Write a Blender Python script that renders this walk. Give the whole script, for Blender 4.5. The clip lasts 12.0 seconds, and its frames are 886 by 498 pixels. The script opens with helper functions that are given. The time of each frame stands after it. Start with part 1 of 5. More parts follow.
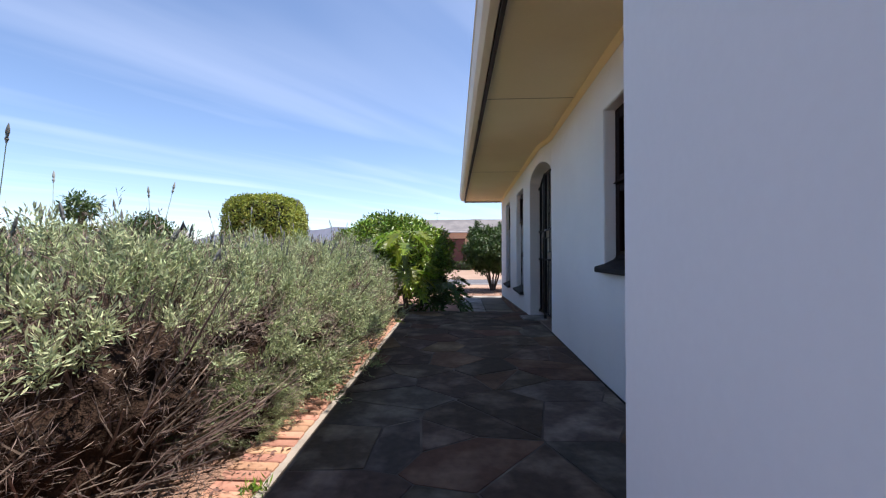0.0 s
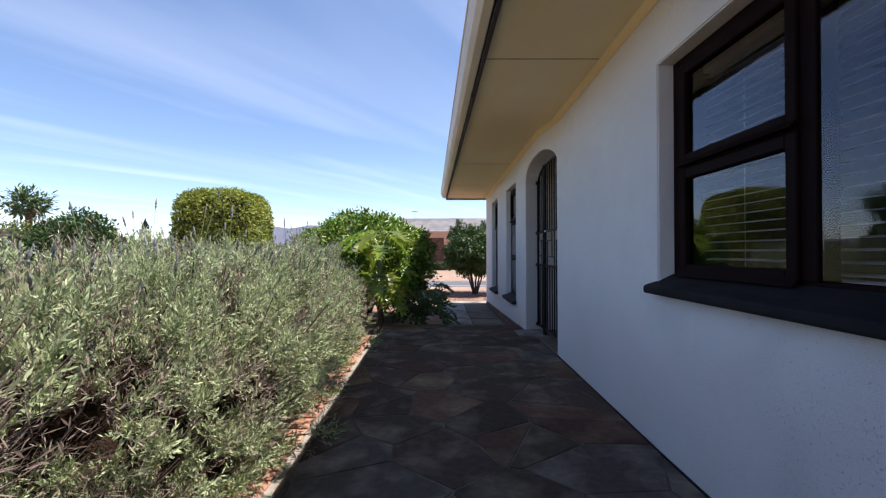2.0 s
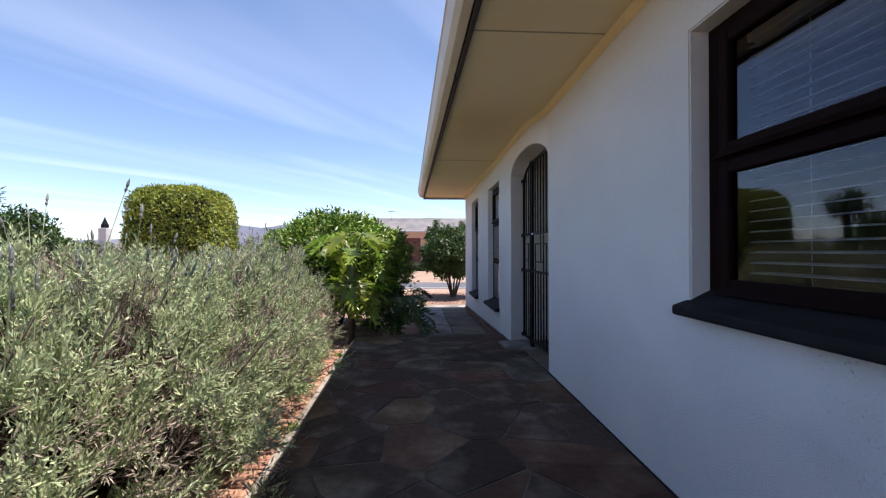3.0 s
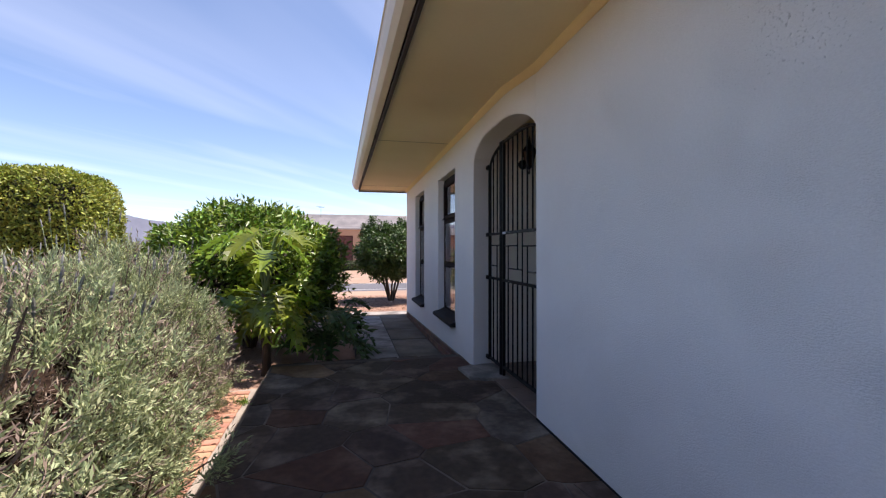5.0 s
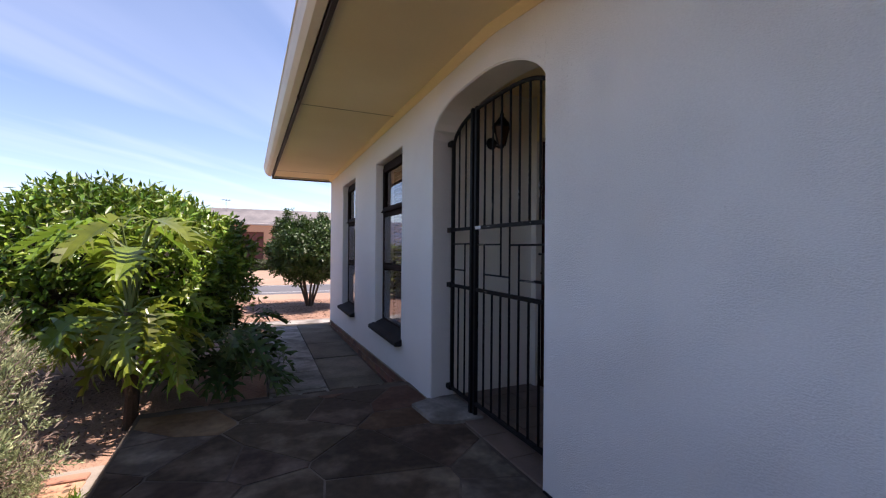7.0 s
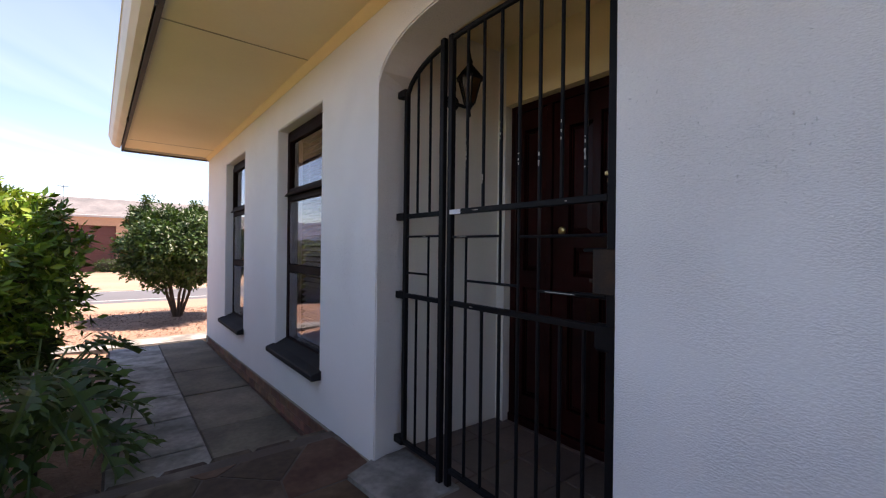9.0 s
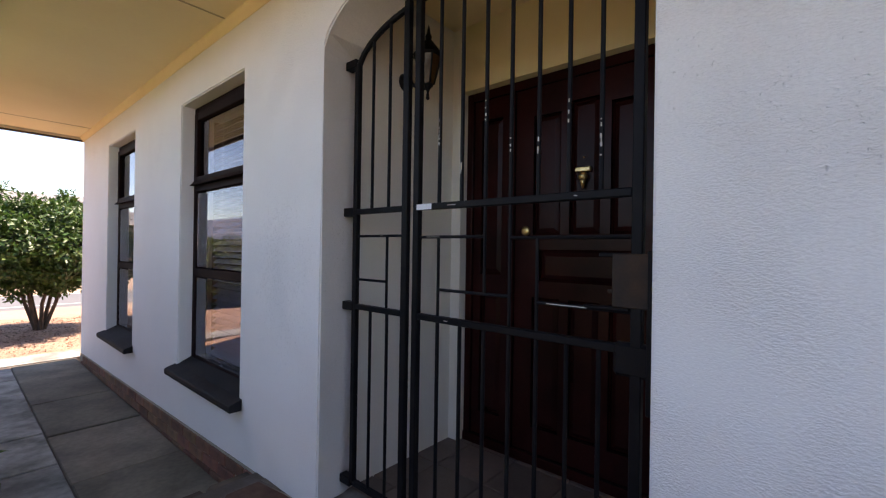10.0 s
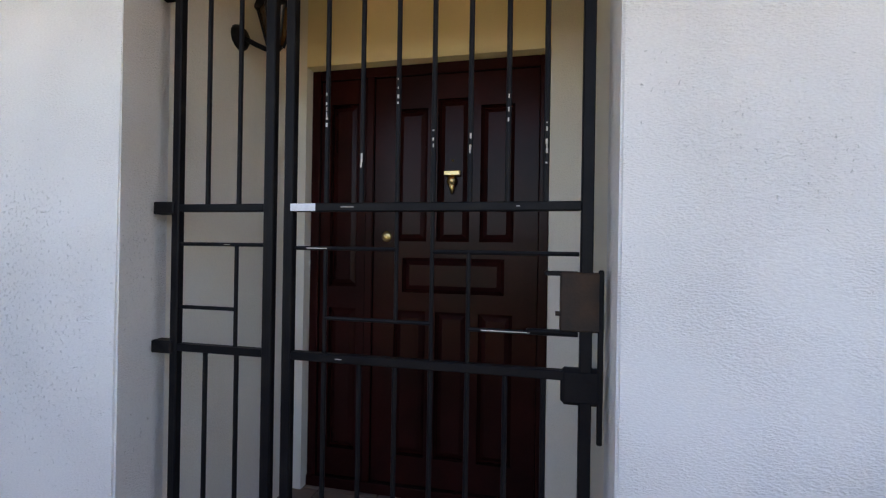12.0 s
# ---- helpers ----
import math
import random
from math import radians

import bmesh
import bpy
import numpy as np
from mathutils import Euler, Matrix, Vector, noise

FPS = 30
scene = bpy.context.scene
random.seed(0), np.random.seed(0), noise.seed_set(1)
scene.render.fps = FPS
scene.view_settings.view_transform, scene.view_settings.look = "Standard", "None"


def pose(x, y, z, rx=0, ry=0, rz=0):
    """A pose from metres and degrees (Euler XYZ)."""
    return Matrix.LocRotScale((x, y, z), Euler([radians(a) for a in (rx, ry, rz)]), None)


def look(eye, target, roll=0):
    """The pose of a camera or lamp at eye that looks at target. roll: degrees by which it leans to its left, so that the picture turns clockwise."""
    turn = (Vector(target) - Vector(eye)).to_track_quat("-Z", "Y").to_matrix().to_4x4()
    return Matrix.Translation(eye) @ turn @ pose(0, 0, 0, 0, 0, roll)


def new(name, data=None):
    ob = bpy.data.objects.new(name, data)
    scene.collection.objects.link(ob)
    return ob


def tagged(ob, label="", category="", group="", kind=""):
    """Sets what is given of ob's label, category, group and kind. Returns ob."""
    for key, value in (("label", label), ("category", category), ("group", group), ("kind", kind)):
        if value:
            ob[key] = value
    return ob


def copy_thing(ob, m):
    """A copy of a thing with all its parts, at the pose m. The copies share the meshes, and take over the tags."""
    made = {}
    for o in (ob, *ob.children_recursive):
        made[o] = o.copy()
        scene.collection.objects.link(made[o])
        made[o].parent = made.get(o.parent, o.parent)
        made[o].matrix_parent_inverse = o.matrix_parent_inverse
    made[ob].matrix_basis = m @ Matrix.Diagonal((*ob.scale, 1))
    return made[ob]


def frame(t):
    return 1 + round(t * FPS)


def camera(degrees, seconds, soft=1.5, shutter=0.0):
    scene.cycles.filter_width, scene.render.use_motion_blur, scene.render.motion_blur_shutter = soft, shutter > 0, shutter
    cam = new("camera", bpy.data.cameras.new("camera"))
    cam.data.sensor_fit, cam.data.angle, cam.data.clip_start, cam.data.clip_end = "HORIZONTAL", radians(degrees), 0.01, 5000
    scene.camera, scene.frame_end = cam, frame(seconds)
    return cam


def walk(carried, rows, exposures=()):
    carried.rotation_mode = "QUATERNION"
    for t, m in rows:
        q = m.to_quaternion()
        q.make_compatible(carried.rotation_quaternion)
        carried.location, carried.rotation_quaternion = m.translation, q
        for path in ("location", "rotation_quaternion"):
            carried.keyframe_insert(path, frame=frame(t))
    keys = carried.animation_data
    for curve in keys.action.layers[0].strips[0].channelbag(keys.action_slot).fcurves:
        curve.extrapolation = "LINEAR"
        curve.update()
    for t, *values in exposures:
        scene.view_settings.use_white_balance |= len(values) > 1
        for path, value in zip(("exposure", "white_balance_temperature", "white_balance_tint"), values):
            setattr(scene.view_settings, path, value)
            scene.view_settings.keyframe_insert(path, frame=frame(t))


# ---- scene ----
cam = camera(92.8, 12.0, soft=1.2)
PATH = [
    (0, (0.176, 0.708, 0.952), (0.073, 2.705, 0.973), -0.1),
    (0.5, (0.1, 0.951, 0.978), (0.018, 2.949, 0.996), 0.2),
    (1, (0.073, 1.174, 0.982), (0.05, 3.174, 0.998), 0.1),
    (1.5, (0.076, 1.457, 1.012), (0.066, 3.457, 1.024), -0.0),
    (2, (0.073, 1.703, 1.03), (0.076, 3.703, 1.045), -0.1),
    (2.5, (0.066, 1.969, 1.056), (0.1, 3.969, 1.069), -0.1),
    (3, (0.059, 2.207, 1.082), (0.173, 4.204, 1.096), -0.1),
    (5, (-0.001, 3.351, 1.136), (0.428, 5.305, 1.139), 0.0),
    (5.5, (-0.002, 3.626, 1.128), (0.517, 5.558, 1.128), 0.2),
    (6, (0.01, 3.895, 1.136), (0.599, 5.806, 1.138), 0.2),
    (6.5, (0.006, 4.14, 1.129), (0.689, 6.019, 1.125), 0.3),
    (7, (-0.014, 4.387, 1.138), (0.781, 6.222, 1.138), 0.5),
    (9, (0.104, 5.425, 1.113), (1.334, 7.002, 1.113), 0.7),
    (9.5, (0.119, 5.619, 1.103), (1.506, 7.06, 1.102), 0.8),
    (10, (0.16, 5.813, 1.122), (1.678, 7.116, 1.125), 0.9),
    (10.5, (0.205, 5.951, 1.139), (1.883, 7.039, 1.144), 0.8),
    (11, (0.222, 6.09, 1.144), (2.025, 6.956, 1.152), 1.1),
    (11.5, (0.24, 6.204, 1.163), (2.138, 6.833, 1.164), 1.0),
    (12, (0.247, 6.289, 1.17), (2.204, 6.699, 1.175), 0.9),
]
EXPOSURES = [(0.0, 0.84, 6450, 16), (2.5, 0.86, 6450, 17), (5.0, 0.90, 6750, 22), (7.0, 0.97, 6900, 25), (9.0, 1.48, 7500, 24), (9.5, 1.65, 7650, 23), (10.5, 2.08, 7900, 21), (12.0, 2.44, 7900, 19)]
walk(cam, [(t, look(eye, target, roll)) for t, eye, target, roll in PATH], EXPOSURES)

# ---- world and sun ----
SUN_DIR = Vector((0.335, -0.02, 0.942)).normalized()   # towards the sun
world = bpy.data.worlds.new("sky")
scene.world = world
world.use_nodes = True
wn, wl = world.node_tree.nodes, world.node_tree.links
sky = wn.new("ShaderNodeTexSky")
sky.sky_type = "NISHITA"
sky.sun_disc = False
sky.sun_elevation = math.asin(SUN_DIR.z)
sky.sun_rotation = math.atan2(SUN_DIR.x, SUN_DIR.y)
sky.altitude = 1200
sky.air_density, sky.dust_density, sky.ozone_density = 1.0, 0.12, 2.6
SKY_STRENGTH = 0.12
wcoord = wn.new("ShaderNodeTexCoord")
wsep = wn.new("ShaderNodeSeparateXYZ")
wl.new(wcoord.outputs["Generated"], wsep.inputs[0])
# cirrus lies in a flat sheet high above: the direction is cast onto a plane
wdiv = []
for axis in "XY":
    up = wn.new("ShaderNodeMath"); up.operation = "MAXIMUM"; up.inputs[1].default_value = 0.04
    wl.new(wsep.outputs["Z"], up.inputs[0])
    d = wn.new("ShaderNodeMath"); d.operation = "DIVIDE"
    wl.new(wsep.outputs[axis], d.inputs[0]); wl.new(up.outputs[0], d.inputs[1])
    wdiv.append(d)
wcomb = wn.new("ShaderNodeCombineXYZ")
wl.new(wdiv[0].outputs[0], wcomb.inputs[0]); wl.new(wdiv[1].outputs[0], wcomb.inputs[1])
wmap = wn.new("ShaderNodeMapping")
wmap.inputs["Scale"].default_value = (1.35, 0.26, 1)
wturn = wn.new("ShaderNodeMapping")
wturn.inputs["Rotation"].default_value = (0, 0, radians(33))
wl.new(wcomb.outputs[0], wturn.inputs[0])
wl.new(wturn.outputs[0], wmap.inputs[0])
wnoise = wn.new("ShaderNodeTexNoise")
wnoise.inputs["Scale"].default_value = 0.75
wnoise.inputs["Detail"].default_value = 4
wnoise.inputs["Roughness"].default_value = 0.45
wnoise.inputs["Distortion"].default_value = 0.35
wl.new(wmap.outputs[0], wnoise.inputs["Vector"])
wramp = wn.new("ShaderNodeValToRGB")
wramp.color_ramp.elements[0].position, wramp.color_ramp.elements[0].color = 0.50, (0, 0, 0, 1)
wramp.color_ramp.elements[1].position, wramp.color_ramp.elements[1].color = 0.95, (0.30, 0.30, 0.30, 1)
wl.new(wnoise.outputs[0], wramp.inputs[0])
wmix = wn.new("ShaderNodeMix"); wmix.data_type = "RGBA"
wl.new(wramp.outputs[0], wmix.inputs[0])
wl.new(sky.outputs[0], wmix.inputs[6])
wmix.inputs[7].default_value = (7.6, 8.1, 9.0, 1)
wbg = wn["Background"]
wbg.inputs["Strength"].default_value = SKY_STRENGTH
wl.new(wmix.outputs[2], wbg.inputs["Color"])

sun = new("sun", bpy.data.lights.new("sun", "SUN"))
sun.data.energy, sun.data.angle, sun.data.color = 4.7, radians(0.55), (1.0, 0.95, 0.87)
sun.matrix_world = look((0, 0, 30), Vector((0, 0, 30)) - SUN_DIR)


# ---- materials ----
def material(name, base, second=None, rough=0.6, scale=4.0, fine=60.0, bump=0.15, metal=0.0, spec=0.5,
             island=0.0, objvar=0.0, contrast=(0.35, 0.7), bump_dist=0.004, translucent=0.0, finemix=0.35, pits=0.0):
    """Two-scale procedural surface: a broad noise blends two colours, a fine one breaks it up and gives relief."""
    m = bpy.data.materials.new(name)
    m.use_nodes = True
    n, l = m.node_tree.nodes, m.node_tree.links
    b = n["Principled BSDF"]
    b.inputs["Roughness"].default_value = rough
    b.inputs["Metallic"].default_value = metal
    b.inputs["Specular IOR Level"].default_value = spec
    second = second or tuple(c * 0.75 for c in base)
    co = n.new("ShaderNodeTexCoord")
    big = n.new("ShaderNodeTexNoise")
    big.inputs["Scale"].default_value, big.inputs["Detail"].default_value = scale, 5
    l.new(co.outputs["Object"], big.inputs["Vector"])
    small = n.new("ShaderNodeTexNoise")
    small.inputs["Scale"].default_value, small.inputs["Detail"].default_value = fine, 4
    l.new(co.outputs["Object"], small.inputs["Vector"])
    ramp = n.new("ShaderNodeMapRange")
    ramp.inputs["From Min"].default_value, ramp.inputs["From Max"].default_value = contrast
    l.new(big.outputs[0], ramp.inputs[0])
    mix = n.new("ShaderNodeMix"); mix.data_type = "RGBA"
    mix.inputs[6].default_value, mix.inputs[7].default_value = (*base, 1), (*second, 1)
    l.new(ramp.outputs[0], mix.inputs[0])
    hsv = n.new("ShaderNodeHueSaturation")
    l.new(mix.outputs[2], hsv.inputs["Color"])
    value = n.new("ShaderNodeMath"); value.operation = "MULTIPLY_ADD"
    l.new(small.outputs[0], value.inputs[0])
    value.inputs[1].default_value, value.inputs[2].default_value = finemix, 1 - finemix / 2
    out = value
    if island or objvar:
        src = n.new("ShaderNodeNewGeometry") if island else n.new("ShaderNodeObjectInfo")
        rnd = src.outputs["Random Per Island" if island else "Random"]
        amount = island or objvar
        va = n.new("ShaderNodeMath"); va.operation = "MULTIPLY_ADD"
        l.new(rnd, va.inputs[0])
        va.inputs[1].default_value, va.inputs[2].default_value = amount, 1 - amount / 2
        mu = n.new("ShaderNodeMath"); mu.operation = "MULTIPLY"
        l.new(value.outputs[0], mu.inputs[0]); l.new(va.outputs[0], mu.inputs[1])
        hu = n.new("ShaderNodeMath"); hu.operation = "MULTIPLY_ADD"
        fr = n.new("ShaderNodeMath"); fr.operation = "FRACT"
        m7 = n.new("ShaderNodeMath"); m7.operation = "MULTIPLY"; m7.inputs[1].default_value = 7.31
        l.new(rnd, m7.inputs[0]); l.new(m7.outputs[0], fr.inputs[0]); l.new(fr.outputs[0], hu.inputs[0])
        hu.inputs[1].default_value, hu.inputs[2].default_value = amount * 0.06, 0.5 - amount * 0.03
        l.new(hu.outputs[0], hsv.inputs["Hue"])
        out = mu
    height = small
    if pits:
        # sparse open pores and specks
        pn = n.new("ShaderNodeTexNoise")
        pn.inputs["Scale"].default_value, pn.inputs["Detail"].default_value = 105, 3
        l.new(co.outputs["Object"], pn.inputs["Vector"])
        area = n.new("ShaderNodeTexNoise")
        area.inputs["Scale"].default_value = 1.1
        l.new(co.outputs["Object"], area.inputs["Vector"])
        sm = n.new("ShaderNodeMath"); sm.operation = "MULTIPLY_ADD"
        l.new(area.outputs[0], sm.inputs[0]); sm.inputs[1].default_value = 0.5
        l.new(pn.outputs[0], sm.inputs[2])
        pr = n.new("ShaderNodeMapRange")
        pr.inputs["From Min"].default_value, pr.inputs["From Max"].default_value = 0.95, 1.05
        l.new(sm.outputs[0], pr.inputs[0])
        dk = n.new("ShaderNodeMath"); dk.operation = "MULTIPLY_ADD"
        l.new(pr.outputs[0], dk.inputs[0]); dk.inputs[1].default_value = -pits
        l.new(out.outputs[0], dk.inputs[2])
        out = dk
        height = n.new("ShaderNodeMath"); height.operation = "MULTIPLY_ADD"
        l.new(pr.outputs[0], height.inputs[0]); height.inputs[1].default_value = -0.8
        drawn = n.new("ShaderNodeMapping")
        drawn.inputs["Scale"].default_value = (1.0, 1.0, 2.1)
        l.new(co.outputs["Object"], drawn.inputs["Vector"])
        l.new(drawn.outputs[0], small.inputs["Vector"])
        patchy = n.new("ShaderNodeMapRange")
        patchy.inputs["From Min"].default_value, patchy.inputs["From Max"].default_value = 0.36, 0.64
        patchy.inputs["To Min"].default_value, patchy.inputs["To Max"].default_value = 0.35, 1.5
        worn = n.new("ShaderNodeTexNoise")
        worn.inputs["Scale"].default_value, worn.inputs["Detail"].default_value = 5.0, 4
        l.new(co.outputs["Object"], worn.inputs["Vector"])
        l.new(worn.outputs[0], patchy.inputs[0])
        uneven = n.new("ShaderNodeMath"); uneven.operation = "MULTIPLY"
        l.new(small.outputs[0], uneven.inputs[0]); l.new(patchy.outputs[0], uneven.inputs[1])
        l.new(uneven.outputs[0], height.inputs[2])
    l.new(out.outputs[0], hsv.inputs["Value"])
    l.new(hsv.outputs[0], b.inputs["Base Color"])
    if bump:
        bp = n.new("ShaderNodeBump")
        bp.inputs["Strength"].default_value, bp.inputs["Distance"].default_value = bump, bump_dist
        l.new(height.outputs[0], bp.inputs["Height"])
        l.new(bp.outputs[0], b.inputs["Normal"])
    if translucent:
        tr = n.new("ShaderNodeBsdfTranslucent")
        l.new(hsv.outputs[0], tr.inputs["Color"])
        ms = n.new("ShaderNodeMixShader")
        ms.inputs[0].default_value = translucent
        l.new(b.outputs[0], ms.inputs[1]); l.new(tr.outputs[0], ms.inputs[2])
        l.new(ms.outputs[0], n["Material Output"].inputs["Surface"])
    return m


WHITE = material("white_plaster", (0.78, 0.77, 0.77), (0.73, 0.72, 0.72), 0.85, 1.3, 120, 0.9, bump_dist=0.0042, finemix=0.2, pits=0.17)
SMOOTHWHITE = material("smooth_white_plaster", (0.78, 0.77, 0.77), (0.75, 0.74, 0.745), 0.85, 1.0, 60, 0.06, bump_dist=0.003, finemix=0.05)
CREAM = material("cream_soffit_paint", (0.86, 0.72, 0.44), (0.81, 0.66, 0.38), 0.7, 1.2, 40, 0.08, finemix=0.06)
# white plaster; its warm tint is bounce light put into the colour
PORCHWHITE = material("white_porch_plaster_with_bounce", (0.84, 0.79, 0.71), (0.80, 0.745, 0.665), 0.85, 1.3, 150, 0.6, bump_dist=0.004, finemix=0.12)
# yellow here is light bounced off sunlit ground, painted into the plaster
PORCHBOUNCE = material("yellow_bounce_porch_plaster", (0.90, 0.76, 0.46), (0.86, 0.71, 0.41), 0.85, 1.3, 200, 0.35, bump_dist=0.003, finemix=0.08)
GUTTER = material("cream_gutter_paint", (0.66, 0.60, 0.50), (0.58, 0.52, 0.42), 0.45, 2, 50, 0.05, finemix=0.08)
JOINT = material("dusty_joint_strip", (0.46, 0.36, 0.21), (0.36, 0.27, 0.16), 0.8, 3, 30, 0.1)
BLACKGAP = material("dark_brown_board", (0.05, 0.035, 0.03), None, 0.6, 4, 40, 0.1)
FRAME = material("dark_brown_wood", (0.015, 0.0065, 0.006), (0.009, 0.004, 0.004), 0.6, 5, 90, 0.12, spec=0.05)
DOORWOOD = material("mahogany_wood", (0.032, 0.0062, 0.0055), (0.015, 0.0036, 0.0035), 0.27, 3, 70, 0.12, spec=0.14)
SILLM = material("dark_sill_paint", (0.014, 0.013, 0.015), (0.024, 0.022, 0.024), 0.7, 5, 60, 0.15, spec=0.12)
IRON = material("black_iron_paint", (0.006, 0.006, 0.008), (0.012, 0.011, 0.012), 0.46, 9, 150, 0.25, bump_dist=0.002, spec=0.1)
CHIP = material("chipped_bare_metal", (0.62, 0.58, 0.54), (0.45, 0.40, 0.36), 0.5, 30, 200, 0.2)
RUSTY = material("rusty_lock_steel", (0.022, 0.017, 0.015), (0.055, 0.028, 0.016), 0.6, 14, 120, 0.3, spec=0.2)
AMBER = material("amber_lantern_glass", (0.075, 0.035, 0.012), (0.05, 0.024, 0.010), 0.25, 8, 60, 0.1)
BRASS = material("brass", (0.72, 0.53, 0.25), (0.55, 0.38, 0.16), 0.28, 20, 100, 0.1, metal=1.0)
LABELM = material("white_label", (0.75, 0.75, 0.78), None, 0.5, 8, 90, 0.0)
BRICK = material("terracotta_brick", (0.45, 0.25, 0.16), (0.37, 0.185, 0.115), 0.85, 9, 70, 0.5, objvar=0.45)
PLINTHB = material("plinth_brick", (0.235, 0.105, 0.062), (0.12, 0.058, 0.040), 0.85, 9, 70, 0.5, objvar=0.6)
MORTAR = material("mortar", (0.33, 0.29, 0.24), (0.26, 0.23, 0.19), 0.9, 6, 90, 0.5)
SLATE = material("slate_flagstone", (0.068, 0.047, 0.034), (0.20, 0.153, 0.115), 0.8, 3.2, 22, 0.5, objvar=0.5, bump_dist=0.005, finemix=0.9, contrast=(0.48, 0.72), spec=0.16)
RUSTSLATE = material("rusty_flagstone", (0.105, 0.059, 0.037), (0.21, 0.138, 0.09), 0.8, 3.0, 20, 0.5, objvar=0.6, bump_dist=0.005, finemix=0.9, contrast=(0.45, 0.75), spec=0.16)
GREYSLATE = material("grey_flagstone", (0.078, 0.061, 0.050), (0.20, 0.165, 0.136), 0.78, 4.0, 24, 0.5, objvar=0.5, bump_dist=0.005, finemix=0.9, contrast=(0.45, 0.7), spec=0.2)
GROUT = material("flagstone_grout", (0.075, 0.056, 0.044), (0.185, 0.150, 0.120), 0.9, 2.1, 60, 0.5, contrast=(0.50, 0.68))
SLABM = material("concrete_slab", (0.275, 0.26, 0.235), (0.13, 0.12, 0.106), 0.85, 4.0, 26, 0.6, objvar=0.5, finemix=0.9, contrast=(0.4, 0.62))
BROWNSLAB = material("mossy_brown_slab", (0.165, 0.138, 0.103), (0.10, 0.085, 0.062), 0.88, 3.0, 30, 0.6, objvar=0.35, finemix=0.8, contrast=(0.4, 0.65))
PORCHT = material("porch_tile", (0.165, 0.115, 0.094), (0.12, 0.083, 0.067), 0.5, 4, 50, 0.2, objvar=0.3)
SOIL = material("garden_soil", (0.37, 0.225, 0.155), (0.25, 0.145, 0.10), 0.95, 2.2, 34, 0.9, bump_dist=0.03, finemix=0.7)
LITTER = material("dry_leaf_litter", (0.20, 0.12, 0.082), (0.11, 0.065, 0.046), 0.9, 5, 60, 0.0, island=0.9)
GRAVEL = material("pinkish_gravel", (0.36, 0.25, 0.175), (0.29, 0.195, 0.135), 0.95, 0.6, 20, 0.6, bump_dist=0.02, finemix=0.4)
ASPHALT = material("asphalt", (0.125, 0.125, 0.132), (0.10, 0.10, 0.105), 0.9, 0.5, 40, 0.3)
LINE = material("road_line_paint", (0.48, 0.47, 0.45), None, 0.8, 4, 40, 0.2)
LAVLEAF = material("lavender_leaf", (0.47, 0.52, 0.31), (0.25, 0.31, 0.14), 0.75, 2.6, 30, 0.0, island=1.0, translucent=0.25, spec=0.2)
LAVDRY = material("lavender_dry_sprig", (0.29, 0.235, 0.19), (0.20, 0.15, 0.115), 0.85, 3, 30, 0.0, island=0.7, spec=0.2)
LAVSPIKE = material("lavender_spike", (0.25, 0.25, 0.24), (0.17, 0.18, 0.15), 0.8, 6, 40, 0.0, island=0.6)
TWIG = material("woody_stem", (0.185, 0.135, 0.107), (0.062, 0.043, 0.035), 0.9, 8, 60, 0.3, island=0.7)
# filler inside crowns: the shade between leaves is put into its colour
CORE = material("crown_gap_shade", (0.05, 0.045, 0.028), (0.03, 0.026, 0.018), 0.95, 12, 60, 0.8, bump_dist=0.03)
# twig brown with the shade of the lavender's hollows put into it
LAVCORE = material("twig_brown_gap_shade", (0.050, 0.032, 0.023), (0.022, 0.014, 0.010), 0.95, 14, 70, 0.8, bump_dist=0.03, spec=0.05)
LIME = material("bright_shrub_leaf", (0.20, 0.31, 0.034), (0.075, 0.145, 0.017), 0.36, 1.6, 30, 0.0, island=1.0, translucent=0.22)
PHILO = material("philodendron_leaf", (0.25, 0.34, 0.036), (0.105, 0.16, 0.018), 0.28, 4, 30, 0.0, objvar=0.9, translucent=0.35, spec=0.5)
PSTEM = material("philodendron_stalk", (0.14, 0.20, 0.06), (0.10, 0.14, 0.05), 0.5, 4, 30, 0.0)
TOPI = material("clipped_hedge_leaf", (0.34, 0.38, 0.062), (0.19, 0.24, 0.033), 0.5, 2.5, 30, 0.0, island=0.9, translucent=0.3)
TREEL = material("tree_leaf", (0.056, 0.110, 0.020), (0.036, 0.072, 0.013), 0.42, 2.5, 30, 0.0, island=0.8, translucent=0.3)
HEDGEL = material("far_hedge_leaf", (0.15, 0.18, 0.045), (0.09, 0.12, 0.03), 0.6, 0.7, 10, 0.0, island=0.8, translucent=0.2)
BARK = material("bark", (0.095, 0.068, 0.05), (0.055, 0.04, 0.03), 0.9, 10, 60, 0.6, bump_dist=0.01)
FARWALL = material("far_house_plaster", (0.52, 0.31, 0.20), (0.47, 0.28, 0.18), 0.9, 0.6, 10, 0.1)
FARDOOR = material("brown_garage_door", (0.13, 0.040, 0.030), (0.10, 0.03, 0.024), 0.6, 1, 10, 0.1)
FARROOF = material("grey_roof_tile", (0.21, 0.195, 0.19), (0.13, 0.125, 0.125), 0.9, 0.9, 6, 0.4, bump_dist=0.05, finemix=0.6)
CHIM = material("pale_chimney_plaster", (0.55, 0.52, 0.50), None, 0.9, 1, 10, 0.1)
# pale blue is distance haze mixed into the mountain colour
HILL = material("haze_tinted_mountain", (0.36, 0.42, 0.52), (0.31, 0.365, 0.46), 1.0, 0.004, 0.03, 0.0)
